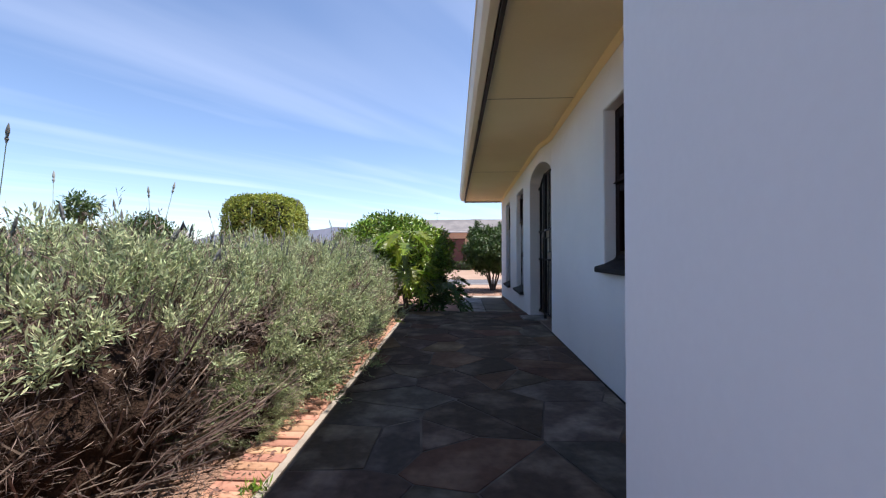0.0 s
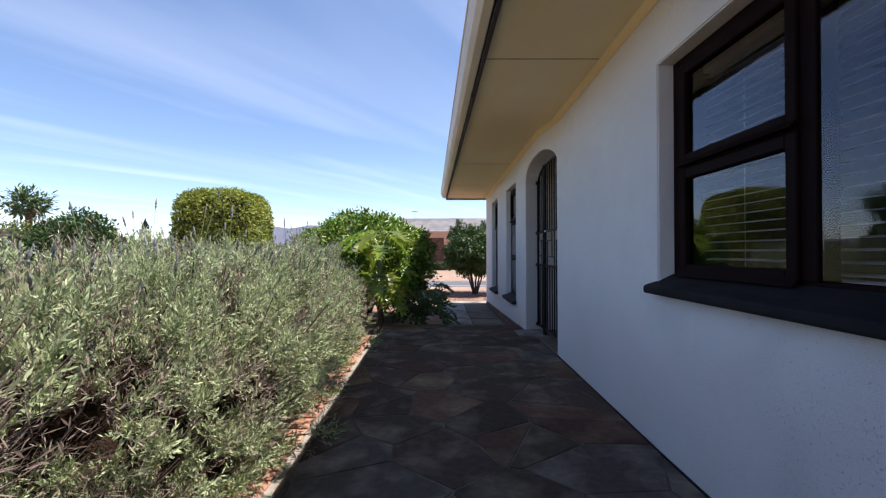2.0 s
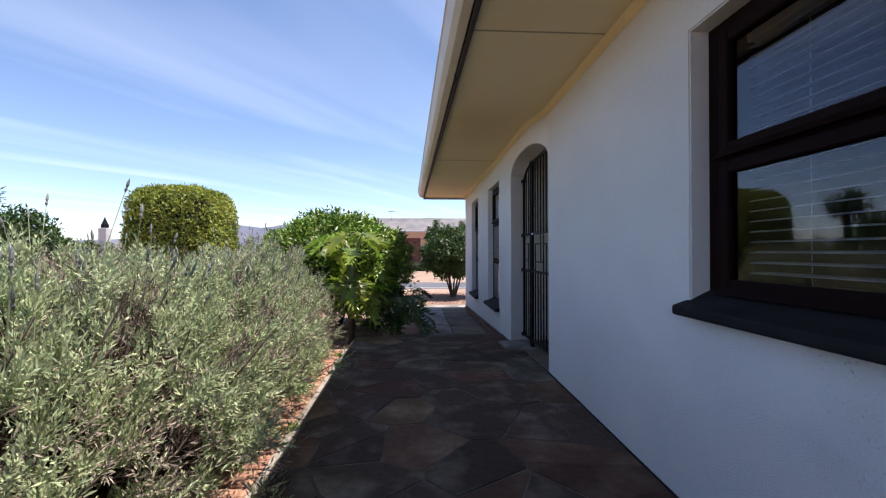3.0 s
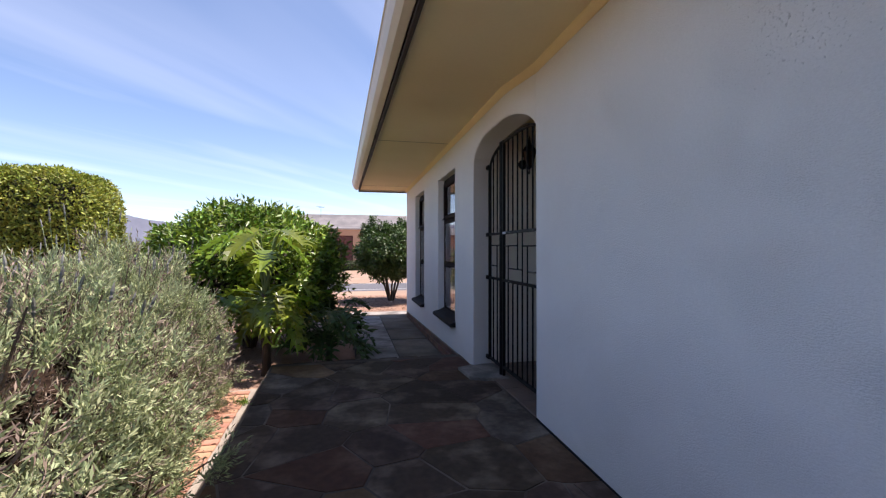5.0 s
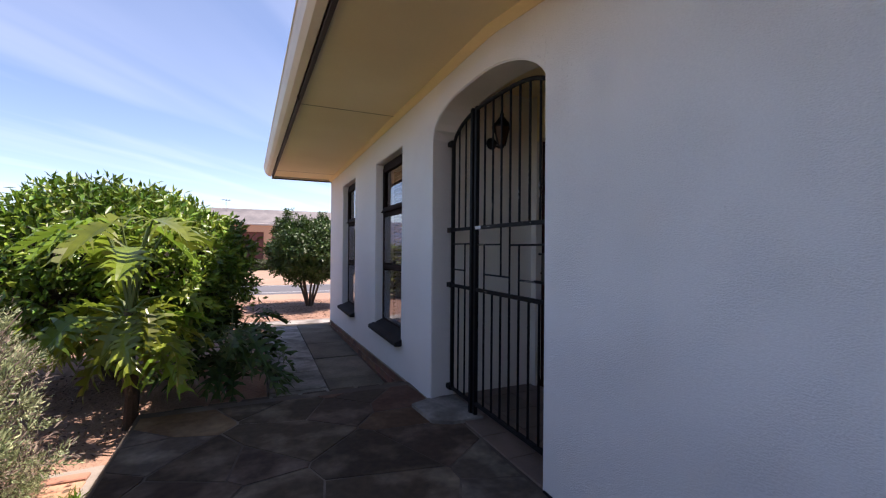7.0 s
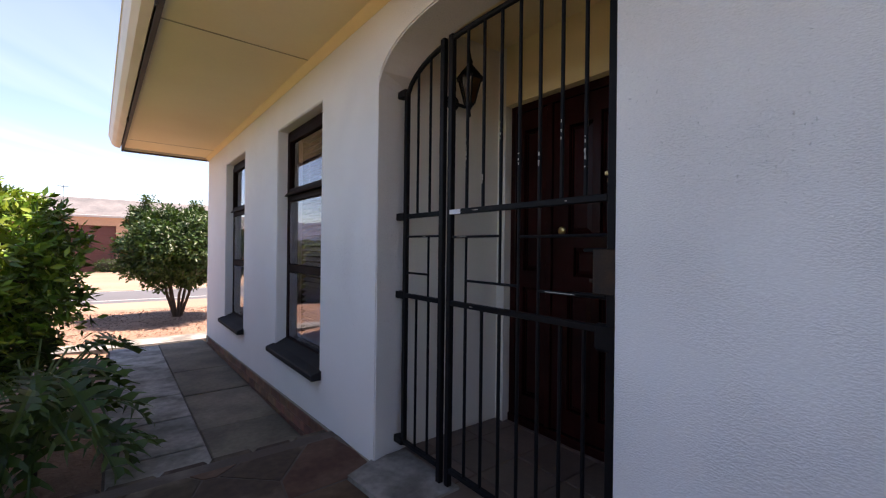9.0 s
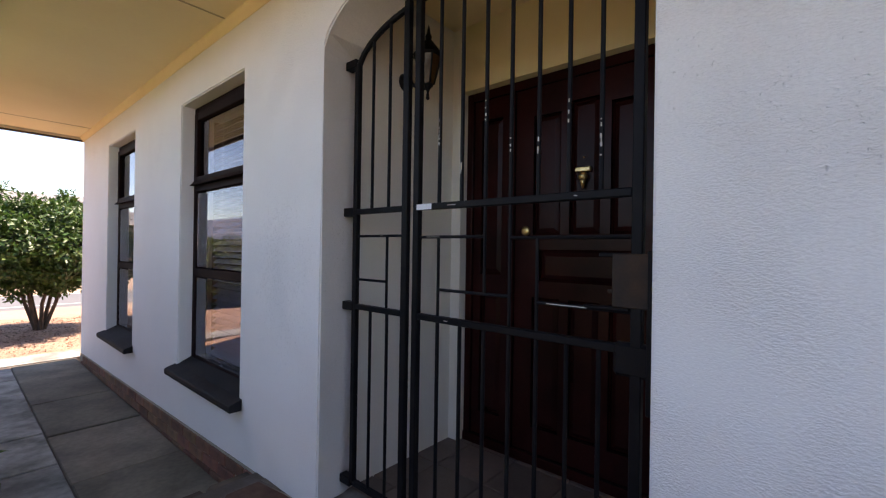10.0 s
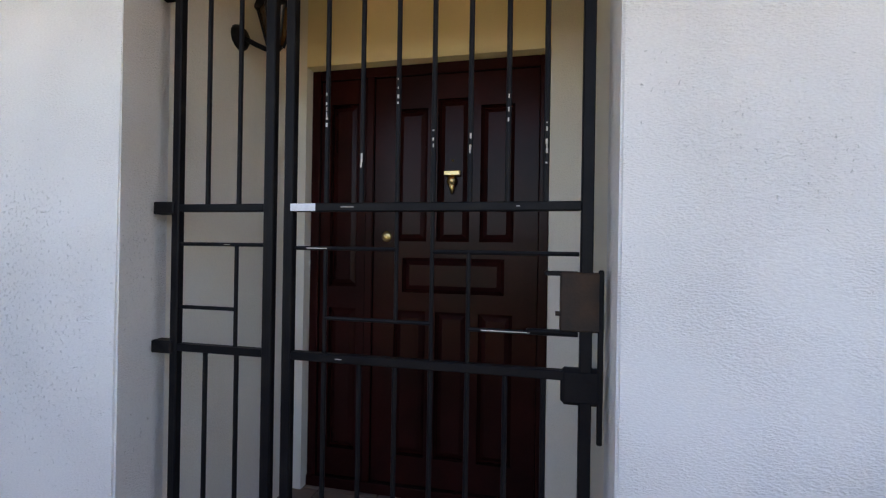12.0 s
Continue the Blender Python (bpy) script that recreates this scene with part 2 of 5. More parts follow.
SLAT = material("cream_blind_slat", (0.78, 0.75, 0.70), None, 0.45, 3, 30, 0.0)
# near-black stands for the lack of light in the rooms
ROOM = material("room_gloom_colour", (0.05, 0.045, 0.04), None, 0.9, 1, 20, 0.0)
ROOFT = material("roof_tile", (0.20, 0.12, 0.09), (0.15, 0.09, 0.07), 0.85, 2, 20, 0.4)

GLASS = bpy.data.materials.new("window_glass")
GLASS.use_nodes = True
gb = GLASS.node_tree.nodes["Principled BSDF"]
gb.inputs["Transmission Weight"].default_value = 1.0
gb.inputs["Roughness"].default_value = 0.0
gb.inputs["IOR"].default_value = 1.5
gb.inputs["Base Color"].default_value = (0.56, 0.56, 0.69, 1)


# ---- mesh helpers ----
def mesh_object(name, bm, mat, smooth=False):
    me = bpy.data.meshes.new(name)
    bm.to_mesh(me)
    bm.free()
    me.materials.append(mat)
    if smooth:
        for p in me.polygons:
            p.use_smooth = True
    return new(name, me)


def part(name, bm, mat, parent=None, label="", smooth=False):
    ob = mesh_object(name, bm, mat, smooth)
    if parent is not None:
        ob.parent = parent
        ob.matrix_parent_inverse = undo(parent)
    if label:
        ob["label"] = label
    return ob


def undo(parent):
    """Parts are modelled in world places: takes back the thing's own place."""
    return Matrix.Translation(-Vector(parent.location)) if parent.parent is None else Matrix.Identity(4)


def thing(name, at=(0, 0, 0), label="", category="", group="", kind=""):
    ob = new(name)
    ob.location = at
    ob.empty_display_size = 0.1
    return tagged(ob, label, category, group, kind)


def box(x0, x1, y0, y1, z0, z1, bevel=0.0, bm=None, seg=1):
    bm2 = bmesh.new()
    bmesh.ops.create_cube(bm2, size=1)
    for v in bm2.verts:
        v.co = Vector(((x0 + x1) / 2 + v.co.x * (x1 - x0), (y0 + y1) / 2 + v.co.y * (y1 - y0), (z0 + z1) / 2 + v.co.z * (z1 - z0)))
    if bevel:
        bmesh.ops.bevel(bm2, geom=bm2.edges[:], offset=bevel, segments=seg, affect="EDGES")
    if bm is None:
        return bm2
    me = bpy.data.meshes.new("tmp")
    bm2.to_mesh(me); bm2.free()
    bm.from_mesh(me)
    bpy.data.meshes.remove(me)
    return bm


def tube(points, radii, sides=6, bm=None):
    """A tapered tube through points, closed at both ends."""
    bm = bm or bmesh.new()
    rings = []
    for i, p in enumerate(points):
        p = Vector(p)
        a, b = Vector(points[max(i - 1, 0)]), Vector(points[min(i + 1, len(points) - 1)])
        d = (b - a).normalized()
        u = d.cross(Vector((0, 0, 1)) if abs(d.z) < 0.9 else Vector((1, 0, 0))).normalized()
        w = d.cross(u)
        r = radii[i] if isinstance(radii, (list, tuple)) else radii
        rings.append([bm.verts.new(p + (u * math.cos(k * 2 * math.pi / sides) + w * math.sin(k * 2 * math.pi / sides)) * r) for k in range(sides)])
    for a, b in zip(rings, rings[1:]):
        for k in range(sides):
            bm.faces.new((a[k], a[(k + 1) % sides], b[(k + 1) % sides], b[k]))
    bm.faces.new(rings[0][::-1]); bm.faces.new(rings[-1])
    return bm


def prism(poly, axis, lo, hi, bm=None):
    """A flat outline (list of 2D points) pushed out along an axis from lo to hi."""
    bm = bm or bmesh.new()
    def at(p, h):
        return {"x": (h, p[0], p[1]), "y": (p[0], h, p[1]), "z": (p[0], p[1], h)}[axis]
    a = [bm.verts.new(at(p, lo)) for p in poly]
    b = [bm.verts.new(at(p, hi)) for p in poly]
    n = len(poly)
    bm.faces.new(a); bm.faces.new(b[::-1])
    for i in range(n):
        bm.faces.new((a[i], b[i], b[(i + 1) % n], a[(i + 1) % n]))
    bmesh.ops.recalc_face_normals(bm, faces=bm.faces[:])
    return bm


def lathe(profile, centre, axis="z", sides=20):
    bm = bmesh.new()
    rings = []
    for r, h in profile:
        ring = []
        for k in range(sides):
            a = 2 * math.pi * k / sides
            c, s = r * math.cos(a), r * math.sin(a)
            co = {"z": (c, s, h), "x": (h, c, s), "y": (c, h, s)}[axis]
            ring.append(bm.verts.new(Vector(centre) + Vector(co)))
        rings.append(ring)
    for a, b in zip(rings, rings[1:]):
        for k in range(sides):
            bm.faces.new((a[k], a[(k + 1) % sides], b[(k + 1) % sides], b[k]))
    bm.faces.new(rings[0][::-1]); bm.faces.new(rings[-1])
    bmesh.ops.recalc_face_normals(bm, faces=bm.faces[:])
    return bm


def arrays_object(name, verts, quads, mat, parent=None, label=""):
    me = bpy.data.meshes.new(name)
    nv, nf = len(verts), len(quads)
    me.vertices.add(nv)
    me.vertices.foreach_set("co", np.asarray(verts, dtype=np.float32).ravel())
    me.loops.add(nf * 4)
    me.loops.foreach_set("vertex_index", np.asarray(quads, dtype=np.int32).ravel())
    me.polygons.add(nf)
    me.polygons.foreach_set("loop_start", np.arange(nf, dtype=np.int32) * 4)
    me.polygons.foreach_set("loop_total", np.full(nf, 4, dtype=np.int32))
    me.update(calc_edges=True)
    me.materials.append(mat)
    ob = new(name, me)
    if parent is not None:
        ob.parent = parent
        ob.matrix_parent_inverse = undo(parent)
    if label:
        ob["label"] = label
    return ob


RNG = np.random.default_rng(11)


def unit(a):
    return a / np.maximum(np.linalg.norm(a, axis=1, keepdims=True), 1e-9)


def leaf_arrays(P, D, N, L, W, fold=0.25, widest=0.45):
    """Folded pointed leaves: base P, way D, upper side N, length L, width W. Two quads a leaf share the mid-rib."""
    D = unit(D)
    S = unit(np.cross(D, N))
    N = np.cross(S, D)
    L, W = L[:, None], W[:, None]
    mid = P + D * L * widest
    tip = P + D * L - N * L * 0.10
    rib = mid - N * W * fold
    a = mid + S * W / 2
    b = mid - S * W / 2
    v = np.stack([P, a, tip, b, rib], 1).reshape(-1, 3)
    k = np.arange(len(P))[:, None] * 5
    q = np.concatenate([k + np.array([[0, 1, 2, 4]]), k + np.array([[0, 4, 2, 3]])], 0)
    return v, q


def blade_arrays(P, D, N, L, W):
    """Plain narrow blades, one quad each."""
    D = unit(D)
    S = unit(np.cross(D, N))
    L, W = L[:, None], W[:, None]
    mid = P + D * L * 0.5
    v = np.stack([P, mid + S * W / 2, P + D * L, mid - S * W / 2], 1).reshape(-1, 3)
    k = np.arange(len(P))[:, None] * 4
    return v, k + np.array([[0, 1, 2, 3]])


# ---- the ground ----
def ground_z(y):
    """Level beds beside the terrace, then a gentle fall to the road."""
    pts = ((-400, -0.10), (7.0, -0.10), (8.5, -0.23), (12.5, -0.31), (16, -0.36), (19.3, -0.50), (3000, -0.52))
    for (a, za), (b, zb) in zip(pts, pts[1:]):
        if y <= b:
            return za + (zb - za) * (y - a) / (b - a)
    return -0.52


bm = bmesh.new()
ys = [-3000, -300, -30, -4] + [i * 0.5 for i in range(-7, 40)] + [20, 24, 30, 60, 300, 3000]
xs = [-3000, -300, -60, -20, -12, -8, -6, -5, -4, -3.4, -2.8, -2.2, -1.6, -1.2, -0.9, 0, 1, 2, 4, 8, 20, 60, 300, 3000]
rows = [[bm.verts.new((x, y, ground_z(y) + (noise.noise(Vector((x, y, 0)) * 0.9) * 0.035 - 0.015 if -9 < x < -0.95 and -4 < y < 18 else (-0.12 if 0 <= x <= 2 and -4 < y < 12.9 else 0)))) for x in xs] for y in ys]
for ra, rb in zip(rows, rows[1:]):
    for i in range(len(xs) - 1):
        bm.faces.new((ra[i], ra[i + 1], rb[i + 1], rb[i]))
ground = tagged(mesh_object("ground", bm, SOIL), "reddish brown garden soil falling gently to the road", "ground", kind="structure")

ROAD0, ROAD1 = 19.8, 23.8
bm = box(-200, 200, ROAD0, ROAD1, -0.62, -0.485)
road = tagged(mesh_object("road", bm, ASPHALT), "grey asphalt street with pale edge lines", "road", kind="structure")
for yy in (ROAD0 + 0.9, ROAD1 - 0.12):
    part("edge_line", box(-200, 200, yy, yy + 0.12, -0.486, -0.480), LINE, road)
tagged(mesh_object("pavement", box(-200, 200, ROAD1 + 0.02, 37.4, -0.62, -0.47), GRAVEL), "sunlit pinkish gravel forecourt across the street", "pavement", kind="structure")
tagged(mesh_object("road_verge", box(-200, 200, 17.6, ROAD0 - 0.02, -0.62, -0.455), GRAVEL), "pinkish gravel verge beside the street", "verge", kind="structure")

# ---- the house: front wall ----
TZ = -0.04                    # level of the terrace below the porch floor
WX, WB = 1.2, 1.42            # face and back of the front wall
WXS = 1.235                   # face of the wall on the near side of the gate, slightly set back
SOFF = 2.42                   # soffit height
GATE0, GATE1 = 6.095, 7.405     # gate opening
WIN = {1: (1.70, 3.975, 0.865, 2.04), 2: (8.17, 9.14, 0.285, 2.10), 3: (10.29, 11.24, 0.235, 2.13)}


def arch_z(y, low=1.98, rise=0.215):
    u = abs((y - (GATE0 + GATE1) / 2) / ((GATE1 - GATE0) / 2))
    return low + rise * max(0.0, 1 - u ** 3.1) ** 0.6


def wall_bottom(y):
    if y <= 6.2:
        return -0.09
    return -0.03 if y <= 7.45 else -0.03 - 0.17 * (y - 7.45) / 5.05


bm = bmesh.new()
arch_ys = [GATE0 + (GATE1 - GATE0) * (0.5 - 0.5 * math.cos(math.pi * i / 20)) for i in range(21)]
yb = sorted({1.40, 12.5, *(w[0] for w in WIN.values()), *(w[1] for w in WIN.values()), GATE0, GATE1})
zb = [None, 0.235, 0.285, 0.865, 1.98, 2.04, 2.10, 2.13, SOFF + 0.02]
for y0, y1 in zip(yb, yb[1:]):
    if (y0, y1) == (GATE0, GATE1):
        for a, b in zip(arch_ys, arch_ys[1:]):
            bm.faces.new([bm.verts.new((WX, y, z)) for y, z in ((a, arch_z(a)), (b, arch_z(b)), (b, zb[-1]), (a, zb[-1]))])
        continue
    for z0, z1 in zip(zb, zb[1:]):
        za, zc = (wall_bottom(y0), wall_bottom(y1)) if z0 is None else (z0, z0)
        if any(w[0] <= y0 and y1 <= w[1] and za + 1e-4 >= w[2] and z1 <= w[3] + 1e-4 for w in WIN.values() if z0 is not None):
            continue
        bm.faces.new([bm.verts.new((WX, y, z)) for y, z in ((y0, za), (y1, zc), (y1, z1), (y0, z1))])
bmesh.ops.remove_doubles(bm, verts=bm.verts[:], dist=1e-4)
front = bm.faces[:]
res = bmesh.ops.extrude_face_region(bm, geom=front)
for v in [g for g in res["geom"] if isinstance(g, bmesh.types.BMVert)]:
    v.co.x = WB
bmesh.ops.recalc_face_normals(bm, faces=bm.faces[:])


def on_opening(e):
    a, b = e.verts
    if abs(a.co.x - WX) > 1e-4 or abs(b.co.x - WX) > 1e-4:
        return False
    m = (a.co + b.co) / 2
    for w in WIN.values():
        if (min(abs(m.y - w[0]), abs(m.y - w[1])) < 1e-3 and w[2] - 1e-3 < m.z < w[3] + 1e-3 and abs(a.co.y - b.co.y) < 1e-3) or \
           (abs(m.z - w[3]) < 1e-3 and w[0] < m.y < w[1] and abs(a.co.z - b.co.z) < 1e-3):
            return True
    if GATE0 - 1e-3 <= m.y <= GATE1 + 1e-3:
        if abs(a.co.y - b.co.y) < 1e-3:
            return m.z < 1.98 and min(abs(m.y - GATE0), abs(m.y - GATE1)) < 1e-3
        return abs(m.z - arch_z(m.y)) < 0.05 and m.z < 2.30
    return False


def setback(y):
    """The plaster face leans back a little towards the gate."""
    return WXS + 0.033 * min(1, max(0, (y - 3.95) / 2.1))


bmesh.ops.bevel(bm, geom=[e for e in bm.edges if on_opening(e)], offset=0.007, segments=2, affect="EDGES")
for v in bm.verts:   # the far jamb is splayed towards the porch
    if abs(v.co.y - GATE1) < 0.03 and v.co.x > WX + 0.1:
        v.co.y += 0.06
for v in bm.verts:
    if v.co.y < 6.5 and v.co.x < WX + 0.1:
        v.co.x += (setback(v.co.y) - WX) * (1 if v.co.y < GATE0 + 0.01 else (6.5 - v.co.y) / (6.5 - GATE0))
tagged(mesh_object("wall_front", bm, WHITE), "white rough-plastered front wall with arched gate opening", "wall", kind="structure")

# the projecting wing beside which the walk starts
bm = box(0.447, 1.42, -4.0, 1.45, -0.2, SOFF + 0.02, 0.012, seg=3)
tagged(mesh_object("wall_wing", bm, SMOOTHWHITE), "white plastered corner of a projecting wing", "wall", kind="structure")

# porch behind the gate
tagged(mesh_object("wall_porch_north", box(WB - 0.001, 2.16, 7.465, 7.64, -0.05, 2.46), PORCHWHITE), "white plastered side wall of the porch", "wall", kind="structure")
tagged(mesh_object("wall_porch_south", box(WB - 0.001, 2.16, 5.88, 6.06, -0.05, 2.46), PORCHWHITE), "white plastered side wall of the porch", "wall", kind="structure")
DX, D0, D1, DH = 2.16, 6.215, 7.395, 2.07
bm = bmesh.new()
box(DX, DX + 0.22, GATE0 - 0.2, D0, -0.05, 2.46, bm=bm)
box(DX, DX + 0.22, D1, GATE1 + 0.2, -0.05, 2.46, bm=bm)
tagged(mesh_object("wall_porch_back", bm, PORCHWHITE), "white plastered wall beside the front door", "wall", kind="structure")
# split from the back wall to carry the painted yellow bounce
tagged(mesh_object("wall_lintel", box(DX, DX + 0.22, D0, D1, DH, 2.46), PORCHBOUNCE), "plastered lintel over the front door, yellow bounce light in its colour", "wall", kind="structure")
tagged(mesh_object("ceiling_porch", box(WB, 2.4, GATE0 - 0.2, GATE1 + 0.2, 2.461, 2.5), PORCHBOUNCE), "porch ceiling with yellow bounce light in its colour", "ceiling", kind="structure")

# rest of the shell, closing the house
bm = bmesh.new()
box(9.0, 9.2, -4.0, 12.5, -0.5, 2.46, bm=bm)
box(WB, 9.0, -4.0, -3.8, -0.5, 2.46, bm=bm)
box(WB, 9.0, 12.3, 12.5, -0.5, 2.46, bm=bm)
tagged(mesh_object("wall_back", bm, WHITE), "white plastered outer walls of the house", "wall", kind="structure")
# closed rooms behind the glass, darkened by colour
bm = bmesh.new()
box(2.40, 9.0, -3.8, 12.3, 2.43, 2.455, bm=bm)
box(WB + 0.002, 2.40, -3.8, GATE0 - 0.2, 2.43, 2.455, bm=bm)
box(WB + 0.002, 2.40, GATE1 + 0.2, 12.3, 2.43, 2.455, bm=bm)
tagged(mesh_object("ceiling_inside", bm, ROOM), "ceiling of the rooms, their gloom put into its colour", "ceiling", kind="structure")
bm = bmesh.new()
box(2.45, 9.0, -3.8, 12.3, -0.06, -0.01, bm=bm)
box(WB + 0.002, 2.45, -3.8, GATE0 - 0.21, -0.06, -0.01, bm=bm)
box(WB + 0.002, 2.45, GATE1 + 0.21, 12.3, -0.06, -0.01, bm=bm)
tagged(mesh_object("floor_inside", bm, ROOM), "floor of the rooms, their gloom put into its colour", "floor", kind="structure")
bm = bmesh.new()
for y in (4.9, 9.75):
    box(WB + 0.002, 9.0, y, y + 0.12, -0.01, 2.43, bm=bm)
box(4.6, 4.7, -3.8, 12.3, -0.01, 2.43, bm=bm)
tagged(mesh_object("wall_inside", bm, ROOM), "inner partition walls, the rooms' gloom put into their colour", "wall", kind="structure")

# roof: soffit boards, fascia, gutter, tiles
YE = 12.55
soffit = tagged(mesh_object("ceiling_soffit", box(0.345, WX + 0.1, -4.0, YE - 0.03, SOFF, SOFF + 0.012), CREAM), "cream painted soffit boards under the eaves", "soffit", kind="structure")
bm = bmesh.new()
for y in (-3.1, 0.8, 4.72, 8.33, 11.9):
    box(0.345, WX, y, y + 0.013, SOFF - 0.003, SOFF - 0.0005, bm=bm)
part("cover_strip", bm, JOINT, soffit)
# small cove where wall and soffit meet, following the wall's face
def wall_face(y):
    return WX + (setback(min(y, GATE0)) - WX) * (1 if y < GATE0 else max(0.0, (6.5 - y) / (6.5 - GATE0)))


bm = bmesh.new()
cove = [(0.06, -0.050), (-0.006, -0.048), (-0.018, -0.036), (-0.030, -0.022), (-0.038, -0.009), (-0.040, -0.0005), (0.06, -0.0005)]
rings = [[bm.verts.new((wall_face(y) + p, y, SOFF + q)) for p, q in cove] for y in (1.452, 3.0, 3.95, 5.0, 6.05, 6.2, 6.35, 6.5, 9.5, YE - 0.04)]
for ra, rb in zip(rings, rings[1:]):
    for k in range(len(cove)):
        bm.faces.new((ra[k], ra[(k + 1) % len(cove)], rb[(k + 1) % len(cove)], rb[k]))
bm.faces.new(rings[0]); bm.faces.new(rings[-1][::-1])
bmesh.ops.recalc_face_normals(bm, faces=bm.faces[:])
tagged(mesh_object("trim_cove", bm, CREAM), "cream cove moulding along the soffit", "moulding", kind="structure")
tagged(mesh_object("trim_fascia", box(0.315, 0.343, -4.0, YE - 0.03, SOFF - 0.03, SOFF + 0.16), BLACKGAP), "dark brown fascia board behind the gutter", "fascia", kind="structure")
gutter = thing("gutter", (0.2, 4, SOFF), "cream painted metal gutter along the eaves", "gutter")
prof = [(0.31, SOFF + 0.10), (0.31, SOFF + 0.005), (0.295, SOFF - 0.012), (0.20, SOFF + 0.0), (0.135, SOFF + 0.035), (0.10, SOFF + 0.085), (0.085, SOFF + 0.13),
        (0.07, SOFF + 0.135), (0.07, SOFF + 0.15), (0.098, SOFF + 0.15), (0.115, SOFF + 0.095), (0.15, SOFF + 0.05), (0.205, SOFF + 0.018), (0.29, SOFF + 0.006), (0.302, SOFF + 0.10)]
prof = [(0.31 - (0.31 - a) * 0.55, b) for a, b in prof]
part("channel", prism(prof, "y", -4.0, YE), GUTTER, gutter)
part("end_cap", prism([p for p in prof[:10]] + [(0.31, SOFF + 0.15)], "y", YE, YE + 0.006), GUTTER, gutter)
for y in (0.4, 2.6, 5.35, 8.1, 10.8):
    part("bracket", box(0.30, 0.318, y, y + 0.03, SOFF - 0.045, SOFF + 0.06, 0.003), BLACKGAP, gutter)
# end board of the eaves and its dark lower edge
tagged(mesh_object("trim_end_board", box(0.318, 2.2, YE - 0.028, YE, SOFF - 0.03, SOFF + 0.24), GUTTER), "cream end board closing the eaves", "fascia", kind="structure")
tagged(mesh_object("trim_end_strip", box(0.318, 2.2, YE - 0.03, YE + 0.004, SOFF - 0.05, SOFF - 0.031), BLACKGAP), "dark drip strip under the end board", "fascia", kind="structure")
roof = mesh_object("roof", prism([(0.23, SOFF + 0.165), (4.9, SOFF + 2.0), (9.6, SOFF + 0.165), (9.6, SOFF + 0.21), (4.9, SOFF + 2.06), (0.21, SOFF + 0.21)], "y", -4.2, YE + 0.02), ROOFT)
tagged(roof, "brown tiled pitched roof of the house", "roof", kind="structure")
tagged(mesh_object("wall_gable", prism([(1.2, SOFF + 0.03), (8.4, SOFF + 0.03), (4.9, SOFF + 1.95)], "y", 12.3, 12.5), WHITE), "white plastered gable", "wall", kind="structure")


# the eaves run a little out of line with the wall
for ob in (soffit, *gutter.children, *(o for o in bpy.data.objects if o.name in ("trim_fascia", "roof") or o.name.startswith("cover_strip"))):
    for v in ob.data.vertices:
        if v.co.x < 0.5:
            v.co.x += 0.010 - 0.024 * (v.co.y - 6.0)
for ob in (o for o in bpy.data.objects if o.name in ("trim_end_board", "trim_end_strip")):
    for v in ob.data.vertices:
        if v.co.x < 0.5:
            v.co.x -= 0.15


# ---- windows ----
def slats(parent, x, y0, y1, z0, z1, tilt, step=0.043):
    bmx = bmesh.new()
    c, s = math.cos(tilt) * 0.024, math.sin(tilt) * 0.024
    h = 0.0014
    prism([(x - c, -s - h), (x, 0.002 - h), (x + c, s - h), (x + c, s + h), (x, 0.002 + h), (x - c, -s + h)], "y", y0, y1, bmx)
    base = mesh_object("slat", bmx, SLAT)
    n = int((z1 - z0) / step)
    for i in range(n):
        ob = base if i == 0 else new("slat", base.data)
        ob.parent = parent
        ob.matrix_parent_inverse = undo(parent)
        ob.location = (0, 0, z0 + 0.03 + i * step)
    for y in (y0 + 0.12 * (y1 - y0), y1 - 0.12 * (y1 - y0)):
        part("cord", tube([(x, y, z0), (x, y, z1)], 0.0015, 4), SLAT, parent)
    part("head_rail", box(x - 0.03, x + 0.03, y0, y1, z1 - 0.01, z1 + 0.035, 0.003), SLAT, parent)
    part("bottom_rail", box(x - 0.025, x + 0.025, y0, y1, z0 - 0.008, z0 + 0.012, 0.003), SLAT, parent)


